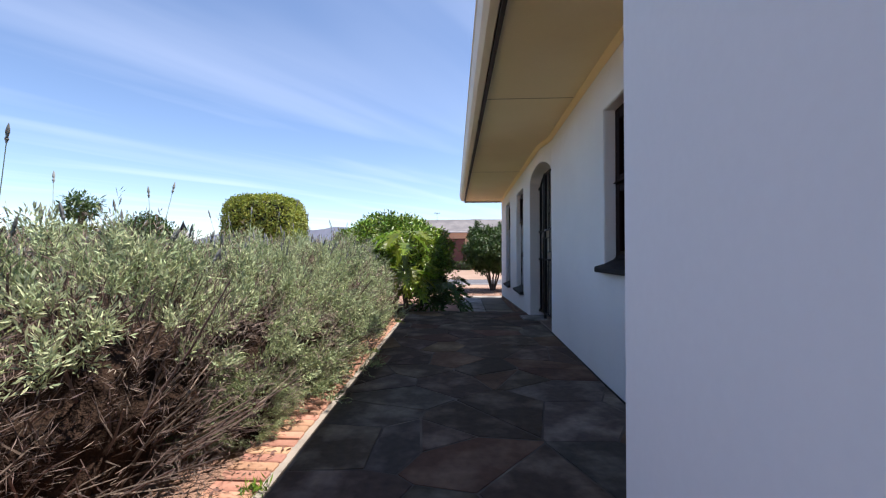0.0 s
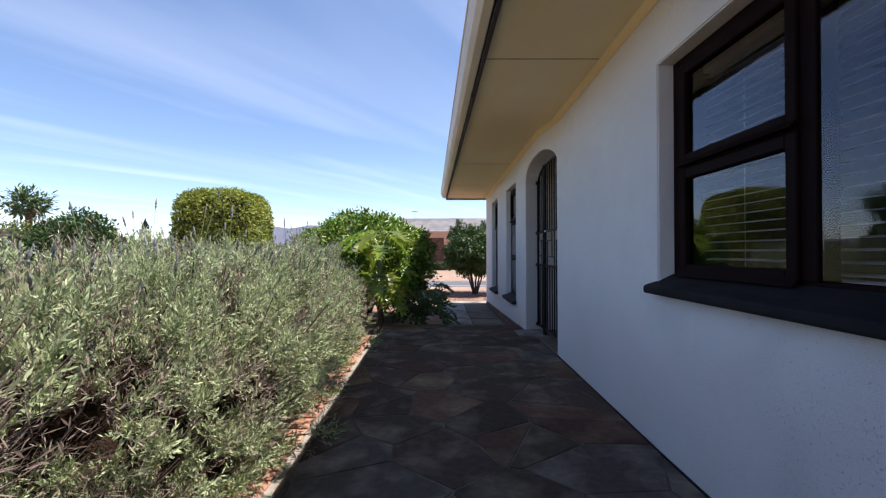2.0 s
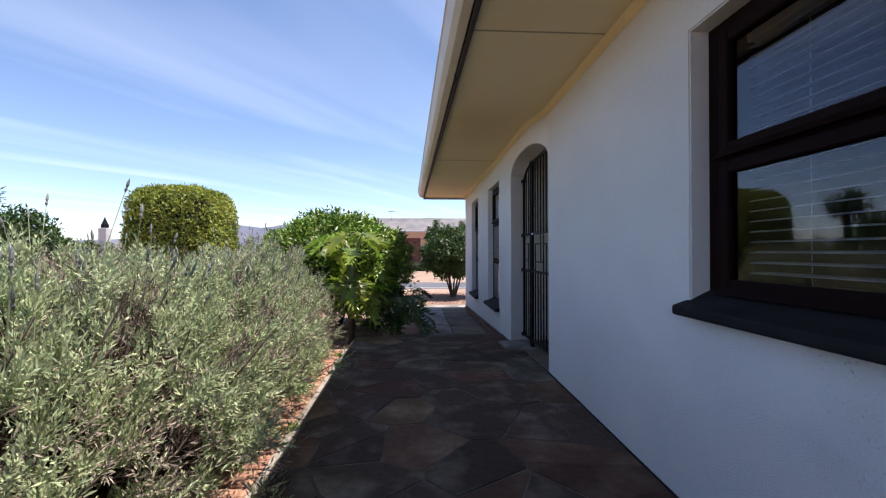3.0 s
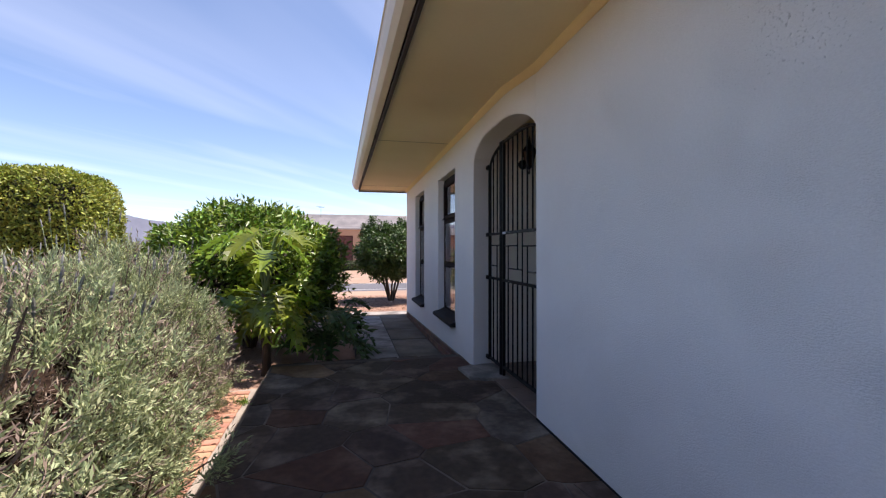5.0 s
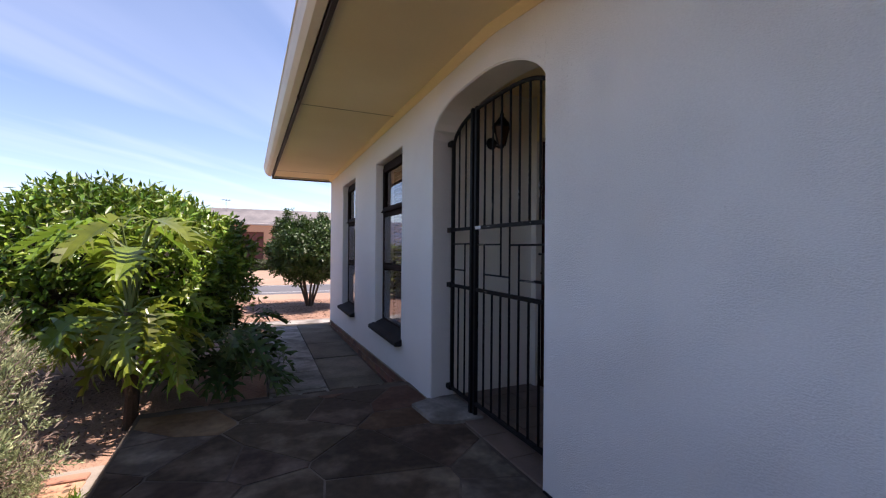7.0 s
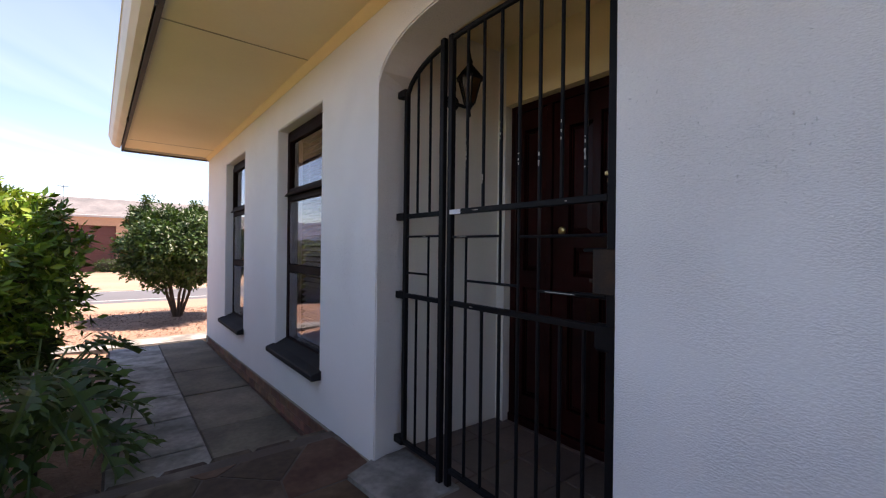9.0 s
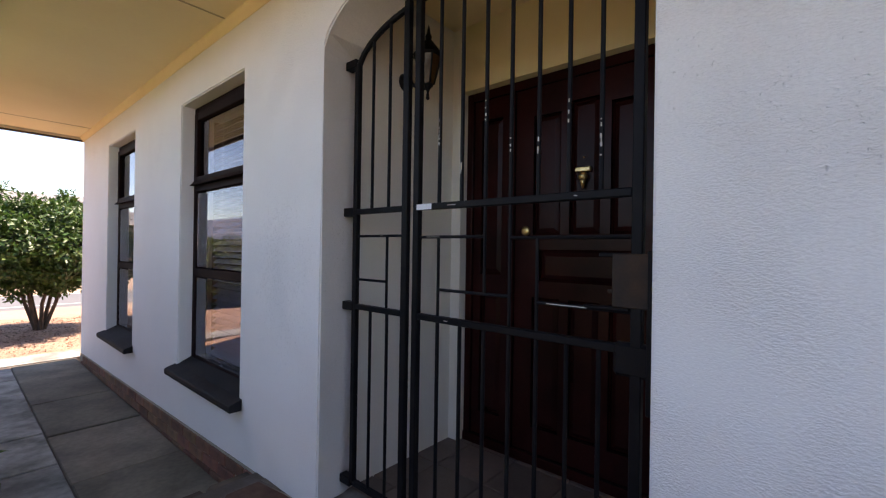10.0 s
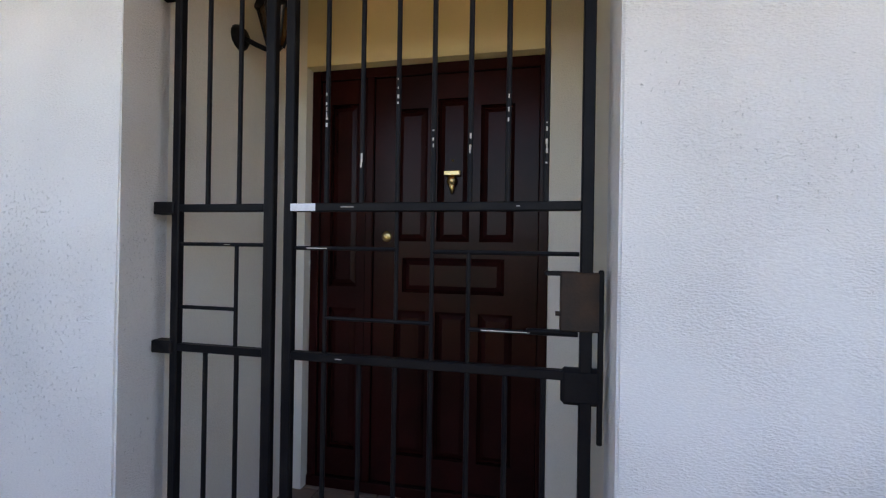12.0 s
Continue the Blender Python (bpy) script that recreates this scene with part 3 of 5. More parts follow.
def window(index, lights, label, mullions=(), face=WX, ext=0.04):
    """lights: (y0, y1, z0, z1, opens) in world places."""
    y0, y1, z0, z1 = WIN[index]
    FX = face + 0.086   # outer face of the frame
    w = thing("window_%d" % index, (FX, (y0 + y1) / 2, z0), label, "window", kind="structure")
    f = bmesh.new()
    t = 0.062
    box(FX, FX + 0.08, y0, y0 + t, z0, z1, 0.004, f)
    box(FX, FX + 0.08, y1 - t, y1, z0, z1, 0.004, f)
    box(FX, FX + 0.08, y0 + t, y1 - t, z1 - t, z1, 0.004, f)
    box(FX, FX + 0.08, y0 + t, y1 - t, z0, z0 + t, 0.004, f)
    for (a, b, c, d) in mullions:
        box(FX - 0.004, FX + 0.08, a, b, c, d, 0.004, f)
    part("window_frame", f, FRAME, w)
    for (a, b, c, d, opens) in lights:
        s = 0.042 if opens else 0.014
        if opens:
            sash = bmesh.new()
            box(FX - 0.02, FX + 0.03, a - 0.01, a + s, c - 0.01, d + 0.01, 0.005, sash)
            box(FX - 0.02, FX + 0.03, b - s, b + 0.01, c - 0.01, d + 0.01, 0.005, sash)
            box(FX - 0.0195, FX + 0.03, a + s, b - s, d - s, d + 0.01, 0.005, sash)
            box(FX - 0.0195, FX + 0.03, a + s, b - s, c - 0.01, c + s, 0.005, sash)
            sp = part("sash", sash, FRAME, w)
            part("drip_bar", prism([(FX - 0.045, c - 0.018), (FX - 0.02, c - 0.018), (FX - 0.02, c + 0.012)], "y", a - 0.012, b + 0.012), FRAME, sp)
        g = part("pane", box(FX + 0.004, FX + 0.009, a + s - 0.004, b - s + 0.004, c + s - 0.004, d - s + 0.004), GLASS, w)
        g.visible_shadow = False
    part("window_sill", prism([(face - 0.001, z0 - 0.05), (face - 0.001, z0 + 0.006), (FX - 0.001, z0 + 0.048), (FX - 0.001, z0 - 0.05)], "y", y0, y1), SILLM, w)
    part("sill_nose", prism([(face - 0.066, z0 - 0.056), (face - 0.070, z0 - 0.045), (face - 0.070, z0 - 0.022), (face - 0.062, z0 - 0.014), (face - 0.002, z0 + 0.0055), (face - 0.002, z0 - 0.056)], "y", y0 - ext, y1 + ext), SILLM, w)
    return w


w1 = window(1, [(3.172, 3.880, 0.925, 1.442, True), (3.172, 3.880, 1.482, 1.975, True), (1.765, 3.100, 0.925, 1.975, False)],
            "dark brown timber window with two small casements and blinds", [(3.100, 3.172, 0.925, 1.978), (3.172, 3.913, 1.442, 1.482)], WXS, 0.02)
w2 = window(2, [(8.232, 9.078, 0.347, 0.905, False), (8.232, 9.078, 0.965, 1.50, False), (8.232, 9.078, 1.56, 2.035, True)],
            "tall narrow dark brown window with blinds", [(8.232, 9.078, 0.905, 0.965), (8.232, 9.078, 1.50, 1.56)])
w3 = window(3, [(10.352, 11.178, 0.297, 0.885, False), (10.352, 11.178, 0.945, 1.49, False), (10.352, 11.178, 1.55, 2.065, True)],
            "tall narrow dark brown window with blinds", [(10.352, 11.178, 0.885, 0.945), (10.352, 11.178, 1.49, 1.55)])
for (a, b, c, d) in ((1.76, 3.90, 0.92, 1.97), (8.23, 9.08, 0.34, 2.03), (10.35, 11.18, 0.30, 2.06)):
    bl = thing("venetian_blind", (1.47 if a < 4 else 1.42, (a + b) / 2, c), "cream slatted venetian blind hanging behind the glass", "blind", "window blinds")
    slats(bl, 1.47 if a < 4 else 1.42, a, b, c, d, 0.14 if a < 4 else 0.6)

# ---- security gate ----
GX = 1.395
gate = thing("security_gate", (GX, GATE1, 0.0), "black wrought-iron security gate with fixed side panel", "gate")


def rod(name, a, b, r, parent, mat=IRON, sides=8):
    return part(name, tube([a, b], r, sides), mat, parent, smooth=False)


def gate_top(y):
    return arch_z(y, 1.955, 0.20) - 0.012


def flat(name, y0, y1, z0, z1, parent, d=0.013):
    return part(name, box(GX - d, GX + d, y0, y1, z0, z1, 0.003), IRON, parent)


side = flat("hinge_post", 7.382, 7.409, 0.03, gate_top(7.40) + 0.02, gate)
flat("post", 7.050, 7.082, -0.055, gate_top(7.06) + 0.03, gate)
R1, R2, R0 = 1.29, 0.85, 0.03
for z in (R1, R2, R0):
    flat("rail", 7.082, 7.382, z - 0.012, z + 0.012, gate)
for z in (R1, R2, R0, 1.985):
    part("wall_lug", box(GX - 0.02, GX + 0.02, 7.395, 7.47, z - 0.02, z + 0.02, 0.003), IRON, gate)
pts = [(GX, y, gate_top(y)) for y in np.linspace(7.40, 7.07, 9)]
part("top_bar", tube(pts, 0.013, 8), IRON, gate)
for y in (7.286, 7.175):
    rod("bar", (GX, y, R1), (GX, y, gate_top(y)), 0.007, gate)
    rod("bar", (GX, y, R0), (GX, y, R2), 0.007, gate)
rod("pattern_bar", (GX, 7.385, 1.177), (GX, 7.088, 1.177), 0.006, gate)
rod("pattern_bar", (GX, 7.18, R2), (GX, 7.18, 1.177), 0.006, gate)
rod("pattern_bar", (GX, 7.385, 0.977), (GX, 7.18, 0.977), 0.006, gate)

leaf = part("leaf_stile", box(GX - 0.014, GX + 0.014, 6.984, 7.014, -0.04, gate_top(7.0) + 0.02, 0.003), IRON, gate)
part("leaf_stile", box(GX - 0.014, GX + 0.014, 6.134, 6.164, -0.04, gate_top(6.15) + 0.02, 0.003), IRON, gate)
for z in (R1, R2, R0 + 0.01):
    flat("rail", 6.164, 6.984, z - 0.0125, z + 0.0125, gate)
pts = [(GX, y, gate_top(y)) for y in np.linspace(7.0, 6.14, 17)]
part("top_bar", tube(pts, 0.013, 8), IRON, gate)
bars = (6.882, 6.772, 6.664, 6.560, 6.457, 6.354, 6.254)
for y in bars:
    rod("bar", (GX, y, R1), (GX, y, gate_top(y)), 0.0075, gate)
    rod("bar", (GX, y, R0), (GX, y, R2), 0.0075, gate)
for a, b in (((6.98, 1.17), (6.664, 1.17)), ((6.56, 1.165), (6.168, 1.165)), ((6.882, 0.965), (6.56, 0.965)), ((6.457, 0.955), (6.168, 0.955)),
             ((6.882, R2), (6.882, 1.17)), ((6.664, 0.965), (6.664, R1)), ((6.56, R2), (6.56, R1)), ((6.457, R2), (6.457, 1.165))):
    rod("pattern_bar", (GX, a[0], a[1]), (GX, b[0], b[1]), 0.006, gate)
lockb = part("lock_box", box(GX - 0.017, GX + 0.017, 6.115, 6.214, 0.965, 1.118, 0.004), RUSTY, gate, "rusty steel lock box")
part("latch", tube([(GX - 0.01, 6.214, 1.01), (GX - 0.01, 6.226, 1.01)], 0.006, 8), RUSTY, lockb)
flat("lock_strap", 6.168, 6.255, 1.108, 1.120, gate, 0.01)
flat("lock_strap", 6.168, 6.30, 0.955, 0.966, gate, 0.01)
part("strike_plate", box(GX - 0.016, GX + 0.016, 6.108, 6.21, 0.775, 0.87, 0.01), IRON, gate)
part("strike_plate", box(GX - 0.018, GX - 0.008, 6.107, 6.121, 0.68, 1.125, 0.003), IRON, gate)
part("sticker", box(GX - 0.0152, GX - 0.0138, 6.91, 6.99, 1.279, 1.301), LABELM, gate, "small white blank sticker")
random.seed(5)
for y in bars:
    z = random.uniform(1.36, 1.60)
    for k in range(random.choice((3, 4, 6))):
        z += random.uniform(0.006, 0.035)
        part("paint_chip", box(GX - 0.0080, GX - 0.005, y - random.uniform(0.001, 0.004), y + random.uniform(0.0005, 0.003), z, z + random.uniform(0.003, 0.016), 0.0008), CHIP, gate)
for (y0, y1, z) in ((6.94, 6.91, 1.17), (6.83, 6.79, 1.29), (6.42, 6.29, 0.955), (7.22, 7.20, 1.177), (6.84, 6.82, 0.85), (6.33, 6.32, 1.29), (6.91, 6.875, 1.17)):
    d = 0.0145 if z in (1.29, 0.85) else 0.0075
    part("paint_chip", box(GX - d, GX - d + 0.002, y1, y0, z - 0.0011, z + 0.0013), CHIP, gate)

# the whole gate stands a hand's breadth behind the wall face, a little inside the plaster
for ob in gate.children_recursive:
    for v in ob.data.vertices:
        v.co = Vector((v.co.x - 0.035, 6.28 + (v.co.y - 6.28) * 0.972, 1.16 + (v.co.z - 1.16) * 0.972))

# ---- front door ----
door = thing("door_1", (DX + 0.1, (D0 + D1) / 2, 0.0), "dark mahogany front door with raised panels and narrow side panel", "door", kind="structure")
FD = DX + 0.075
bm = bmesh.new()
box(FD - 0.02, FD + 0.09, D0, D0 + 0.045, -0.04, DH, 0.004, bm)
box(FD - 0.02, FD + 0.09, D1 - 0.045, D1, -0.04, DH, 0.004, bm)
box(FD - 0.02, FD + 0.09, D0 + 0.045, D1 - 0.045, DH - 0.05, DH, 0.004, bm)
box(FD - 0.02, FD + 0.09, 7.06, 7.10, 0, DH - 0.05, 0.004, bm)
part("door_frame", bm, DOORWOOD, door)
part("threshold", box(FD - 0.03, FD + 0.1, D0, D1, -0.06, 0.02, 0.004), DOORWOOD, door)


def panelled(name, y0, y1, z0, z1, panels, parent):
    leaf_part = part(name, box(FD + 0.02, FD + 0.05, y0, y1, z0, z1), DOORWOOD, parent)
    # stiles and rails stand proud of the field, panels are raised inside
    frame_bm = bmesh.new()
    for (a, b, c, d) in panels:
        p = bmesh.new()
        vs = []
        for (ins, dx) in ((0.0, 0.018), (0.012, 0.010), (0.014, 0.017), (0.035, 0.006)):
            vs.append([p.verts.new((FD + dx, yy, zz)) for yy, zz in ((a + ins, c + ins), (b - ins, c + ins), (b - ins, d - ins), (a + ins, d - ins))])
        for u, w in zip(vs, vs[1:]):
            for k in range(4):
                p.faces.new((u[k], u[(k + 1) % 4], w[(k + 1) % 4], w[k]))
        p.faces.new(vs[-1])
        bmesh.ops.recalc_face_normals(p, faces=p.faces[:])
        part("panel", p, DOORWOOD, leaf_part)
    ysx = sorted({y0, y1, *(q for pn in panels for q in pn[:2])})
    zsx = sorted({z0, z1, *(q for pn in panels for q in pn[2:])})
    for a, b in zip(ysx, ysx[1:]):
        for c, d in zip(zsx, zsx[1:]):
            m = ((a + b) / 2, (c + d) / 2)
            if not any(pn[0] < m[0] < pn[1] and pn[2] < m[1] < pn[3] for pn in panels):
                frame_bm.faces.new([frame_bm.verts.new((FD, yy, zz)) for yy, zz in ((a, c), (b, c), (b, d), (a, d))])
    bmesh.ops.remove_doubles(frame_bm, verts=frame_bm.verts[:], dist=1e-5)
    r = bmesh.ops.extrude_face_region(frame_bm, geom=frame_bm.faces[:])
    for v in [g for g in r["geom"] if isinstance(g, bmesh.types.BMVert)]:
        v.co.x += 0.02
    bmesh.ops.recalc_face_normals(frame_bm, faces=frame_bm.faces[:])
    part("stiles_and_rails", frame_bm, DOORWOOD, leaf_part)
    return leaf_part


y0, y1 = D0 + 0.047, 7.058
pw = (y1 - y0 - 0.11 * 2 - 0.05 * 2) / 3
cols = [(y0 + 0.11 + i * (pw + 0.05), y0 + 0.11 + i * (pw + 0.05) + pw) for i in range(3)]
leafp = panelled("door_leaf", y0, y1, 0.022, DH - 0.052,
                 [(a, b, 1.21, 1.90 if i == 1 else 1.86) for i, (a, b) in enumerate(cols)] + [(cols[0][0] + 0.04, cols[2][1] - 0.04, 0.96, 1.13)] +
                 [(a, b, 0.16, 0.87) for a, b in cols], door)
panelled("side_panel", 7.102, D1 - 0.047, 0.022, DH - 0.052, [(7.15, D1 - 0.10, 0.16, 0.87), (7.15, D1 - 0.10, 0.98, 1.90)], door)
part("door_lock", lathe([(0.003, -0.012), (0.018, -0.012), (0.026, -0.006), (0.027, 0.001)], (FD, 6.99, 1.232), "x", 20), BRASS, door, "round brass cylinder lock", True)
kn = part("door_knocker", lathe([(0.002, -0.03), (0.016, -0.028), (0.026, -0.012), (0.018, 0.0), (0.006, 0.004)], (FD - 0.002, 6.665, 1.50), "x", 16), BRASS, door, "brass urn-shaped door knocker", True)
part("knocker_plate", box(FD - 0.02, FD + 0.001, 6.625, 6.705, 1.525, 1.550, 0.004), BRASS, kn)
part("knocker_drop", lathe([(0.004, -0.05), (0.011, -0.03), (0.016, -0.008), (0.008, 0.0)], (FD - 0.012, 6.665, 1.49), "z", 14), BRASS, kn, smooth=True)
part("letter_stud", lathe([(0.001, -0.006), (0.005, -0.003), (0.005, 0.001)], (FD, 6.665, 1.60), "x", 10), BRASS, kn)

# ---- coach lantern on the porch side wall ----
LX, LY, LZ = 1.752, 7.465, 2.02
lantern = thing("wall_lantern", (LX, LY, LZ), "black coach-style wall lantern with tapered amber glass", "lantern")
part("backplate", lathe([(0.012, -0.032), (0.034, -0.026), (0.048, -0.010), (0.050, 0.0)], (LX, LY, LZ), "y", 20), IRON, lantern, smooth=True)
LC = LY - 0.165
part("arm", tube([(LX, LY - 0.02, LZ), (LX, LY - 0.07, LZ - 0.03), (LX, LY - 0.12, LZ - 0.055), (LX, LC, LZ - 0.065)], 0.010, 8), IRON, lantern)
part("finial", lathe([(0.002, 1.893), (0.010, 1.900), (0.008, 1.915), (0.006, 1.935), (0.013, 1.950), (0.030, 1.972)], (LX, LC, 0), "z", 12), IRON, lantern, smooth=True)
part("glass_body", lathe([(0.030, 1.973), (0.066, 2.112)], (LX, LC, 0), "z", 6), AMBER, lantern, "dark amber lantern glass")
for k in range(6):
    a = 2 * math.pi * k / 6
    part("rib", tube([(LX + 0.031 * math.cos(a), LC + 0.031 * math.sin(a), 1.97), (LX + 0.070 * math.cos(a), LC + 0.070 * math.sin(a), 2.116)], 0.005, 5), IRON, lantern)
part("roof_cap", lathe([(0.080, 2.113), (0.080, 2.122), (0.050, 2.160), (0.026, 2.190), (0.014, 2.205), (0.018, 2.220), (0.010, 2.235), (0.006, 2.262), (0.002, 2.280)], (LX, LC, 0), "z", 12), IRON, lantern, smooth=True)

# ---- plants ----
def blob(centre, radii, seed, rough=0.12, freq=2.2, sub=3, power=2.0):
    """An uneven rounded body; power above 2 squares it off."""
    bmx = bmesh.new()
    bmesh.ops.create_icosphere(bmx, subdivisions=sub, radius=1)
    for v in bmx.verts:
        d = v.co.normalized()
        k = (abs(d.x) ** power + abs(d.y) ** power + abs(d.z) ** power) ** (-1 / power)
        k *= 1 + rough * noise.noise(d * freq + Vector((seed, seed * 2.3, 0)))
        v.co = Vector(centre) + Vector((d.x * k * radii[0], d.y * k * radii[1], d.z * k * radii[2]))
    return bmx


def shell_points(n, centre, radii, seed, rough=0.12, freq=2.2, power=2.0, inner=0.12, zmin=None, rng=RNG):
    """Places and outward ways scattered through the outer layer of the same uneven body."""
    d = unit(rng.normal(size=(n, 3)))
    k = (np.abs(d) ** power).sum(1) ** (-1 / power)
    nz = np.array([noise.noise(Vector(q) * freq + Vector((seed, seed * 2.3, 0))) for q in d])
    nz2 = np.array([noise.noise(Vector(q) * freq * 4 + Vector((seed * 3, 0, 1))) for q in d])
    depth = 1 - inner * rng.random(n) ** 1.5
    k = k * (1 + rough * nz + rough * 0.75 * nz2) * depth
    p = np.asarray(centre) + d * k[:, None] * np.asarray(radii)
    nrm = unit(np.sign(d) * np.abs(d) ** (power - 1) / np.asarray(radii))
    if zmin is not None:
        keep = p[:, 2] > zmin
        p, nrm = p[keep], nrm[keep]
    return p, nrm


def leafy(name, n, centre, radii, seed, leaf, width, mat, parent, cluster=4, rough=0.12, freq=2.2, power=2.0, inner=0.14, zmin=None, droop=0.25, out=0.7, label=""):
    rng = np.random.default_rng(seed * 7 + 3)
    p, nrm = shell_points(n, centre, radii, seed, rough, freq, power, inner, zmin, rng)
    p = np.repeat(p, cluster, 0) + rng.normal(size=(len(p) * cluster, 3)) * leaf * 0.35
    nrm = np.repeat(nrm, cluster, 0)
    d = unit(nrm * out + rng.normal(size=p.shape) * 0.75 + np.array([0, 0, 0.25 - droop]))
    nn = unit(nrm + rng.normal(size=p.shape) * 0.5 + np.array([0, 0, 0.6]))
    ln = leaf * rng.uniform(0.6, 1.25, len(p))
    v, q = leaf_arrays(p, d, nn, ln, ln * width)
    return arrays_object(name, v, q, mat, parent, label)


# lavender: three plants are modelled, the row repeats them turned and scaled
def lavender(at, seed, woody=False):
    rng = np.random.default_rng(seed)
    random.seed(seed)
    x, y, z = at
    plant = thing("lavender_bush", at, "overgrown grey-green lavender bush with woody brown base", "shrub", "lavender hedge")
    rad, c = (0.82, 0.84, 0.66), (x, y, z + 0.48)
    # woody stems from the base out to the crown
    bmx = bmesh.new()
    tips = []
    for k in range(210 if woody else 130):
        a = random.uniform(0, 2 * math.pi)
        el = random.uniform(0.0, 1.0)
        d = Vector((math.cos(a) * (1 - 0.75 * el), math.sin(a) * (1 - 0.75 * el), 0.12 + 0.95 * el))
        d.normalize()
        ln = random.uniform(0.55, 0.78) * (1.35 if el > 0.5 else 1.05)
        p0 = Vector((x + random.uniform(-0.14, 0.14), y + random.uniform(-0.14, 0.14), z))
        pts = [p0]
        bend = Vector((random.uniform(-1, 1), random.uniform(-1, 1), random.uniform(-0.3, 0.7))) * 0.12
        for i in range(1, 5):
            f = i / 4
            pts.append(p0 + d * ln * f + bend * f * f + Vector((0, 0, 0.10 * f * f)) + Vector((random.uniform(-1, 1), random.uniform(-1, 1), random.uniform(-1, 1))) * 0.018)
        tube(pts, [0.011, 0.009, 0.007, 0.005, 0.003], 4, bmx)
        tips.append(pts[-1])
        for j in range(5):
            q0 = pts[random.choice((1, 2, 3))]
            dd = (d + Vector((random.uniform(-1, 1), random.uniform(-1, 1), random.uniform(-0.3, 0.8))) * 0.8).normalized()
            q2 = q0 + dd * random.uniform(0.12, 0.30)
            tube([q0, (q0 + q2) / 2 + Vector((random.uniform(-1, 1), random.uniform(-1, 1), 0)) * 0.012, q2], [0.004, 0.003, 0.0015], 3, bmx)
    part("branchwork", bmx, TWIG, plant)["kind"] = "stuff"

    # added body so that gaps between tufts read as shaded twigs
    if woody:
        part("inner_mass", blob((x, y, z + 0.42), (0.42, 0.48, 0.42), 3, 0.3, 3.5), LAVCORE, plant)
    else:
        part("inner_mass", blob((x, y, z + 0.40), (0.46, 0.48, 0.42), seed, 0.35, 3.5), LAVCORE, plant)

    def tufts(n, zlow, mat, name, leafl, leafw, shoots, per, inner, patch, spread):
        """Tufts of upright shoots set close with narrow leaves; dark hollows stay between the tufts."""
        p, nrm = shell_points(n, c, rad, seed, 0.24, 2.6, 2.2, inner, z + 0.06, rng)
        hgt = (p[:, 2] - z) / 1.2
        pn = np.array([noise.noise(Vector(q) * 4.6 + Vector((seed * 5.0, 0, 0))) for q in p])
        keep = (rng.random(len(p)) < np.clip((hgt - zlow) * (4.5 if woody else 2.6), 0.006 if woody else 0.05, 1)) & (pn * patch > (-0.12 if patch < 0 else -0.22 if woody else -0.34))
        p, nrm = p[keep], nrm[keep]
        p = np.repeat(p, shoots, 0); nrm = np.repeat(nrm, shoots, 0)
        m = len(p)
        lean = rng.normal(size=(m, 3))
        axis = unit(nrm * 0.6 + lean * 0.38 + np.array([0, 0, 0.55]))
        p = p + lean * spread - axis * 0.05
        ln = rng.uniform(0.06, 0.12, m)
        P, D, N = [], [], []
        for k in range(per):
            f = (k + 0.5) / per
            P.append(p + axis * (ln * f)[:, None])
            D.append(unit(axis * (0.55 + 0.8 * f) + unit(rng.normal(size=(m, 3))) * 0.75))
            N.append(unit(axis + rng.normal(size=(m, 3)) * 0.6))
        P, D, N = np.concatenate(P), np.concatenate(D), np.concatenate(N)
        v, q = blade_arrays(P, D, N, leafl * rng.uniform(0.6, 1.3, len(P)), leafw * rng.uniform(0.7, 1.3, len(P)))
        arrays_object(name, v, q, mat, plant)["kind"] = "stuff"

    tufts(560 if not woody else 620, 0.50 if woody else -0.12, LAVLEAF, "foliage", 0.028, 0.0066, 16, 11, 0.32, 1.0, 0.024)
    tufts(380 if not woody else 150, 0.38 if woody else -0.1, LAVDRY, "dry_foliage", 0.034, 0.0048, 9, 8, 0.34, -1.0, 0.045)
    if woody:
        tufts(260, -0.4, TWIG, "dead_wood", 0.052, 0.0032, 12, 5, 0.55, 0.0, 0.06)
    # flower stalks above the crown
    bmx, bms = bmesh.new(), bmesh.new()
    for k in range(34):
        a, r = random.uniform(0, 2 * math.pi), math.sqrt(random.random()) * 0.62
        p0 = Vector((x + r * math.cos(a), y + r * math.sin(a), z + 0.48 + 0.62 * math.sqrt(max(0.05, 1 - (r / 0.8) ** 2))))
        tilt = Vector((math.cos(a) * r * 0.5 + random.uniform(-0.25, 0.25), math.sin(a) * r * 0.5 + random.uniform(-0.25, 0.25), 1)).normalized()
        h = random.uniform(0.03, 0.14) if k % (4 if woody else 7) else random.uniform(0.18, 0.40)
        p1 = p0 + tilt * h
        tube([p0 - tilt * 0.1, p1], [0.0022, 0.0015], 3, bmx)
        tube([p1, p1 + tilt * 0.015, p1 + tilt * 0.022, p1 + tilt * 0.035, p1 + tilt * 0.05, p1 + tilt * 0.066], [0.002, 0.0065, 0.0035, 0.0065, 0.005, 0.001], 5, bms)
    part("bloom_stalk", bmx, LAVLEAF, plant)["kind"] = "stuff"
    part("bloom", bms, LAVSPIKE, plant)["kind"] = "stuff"
    return plant


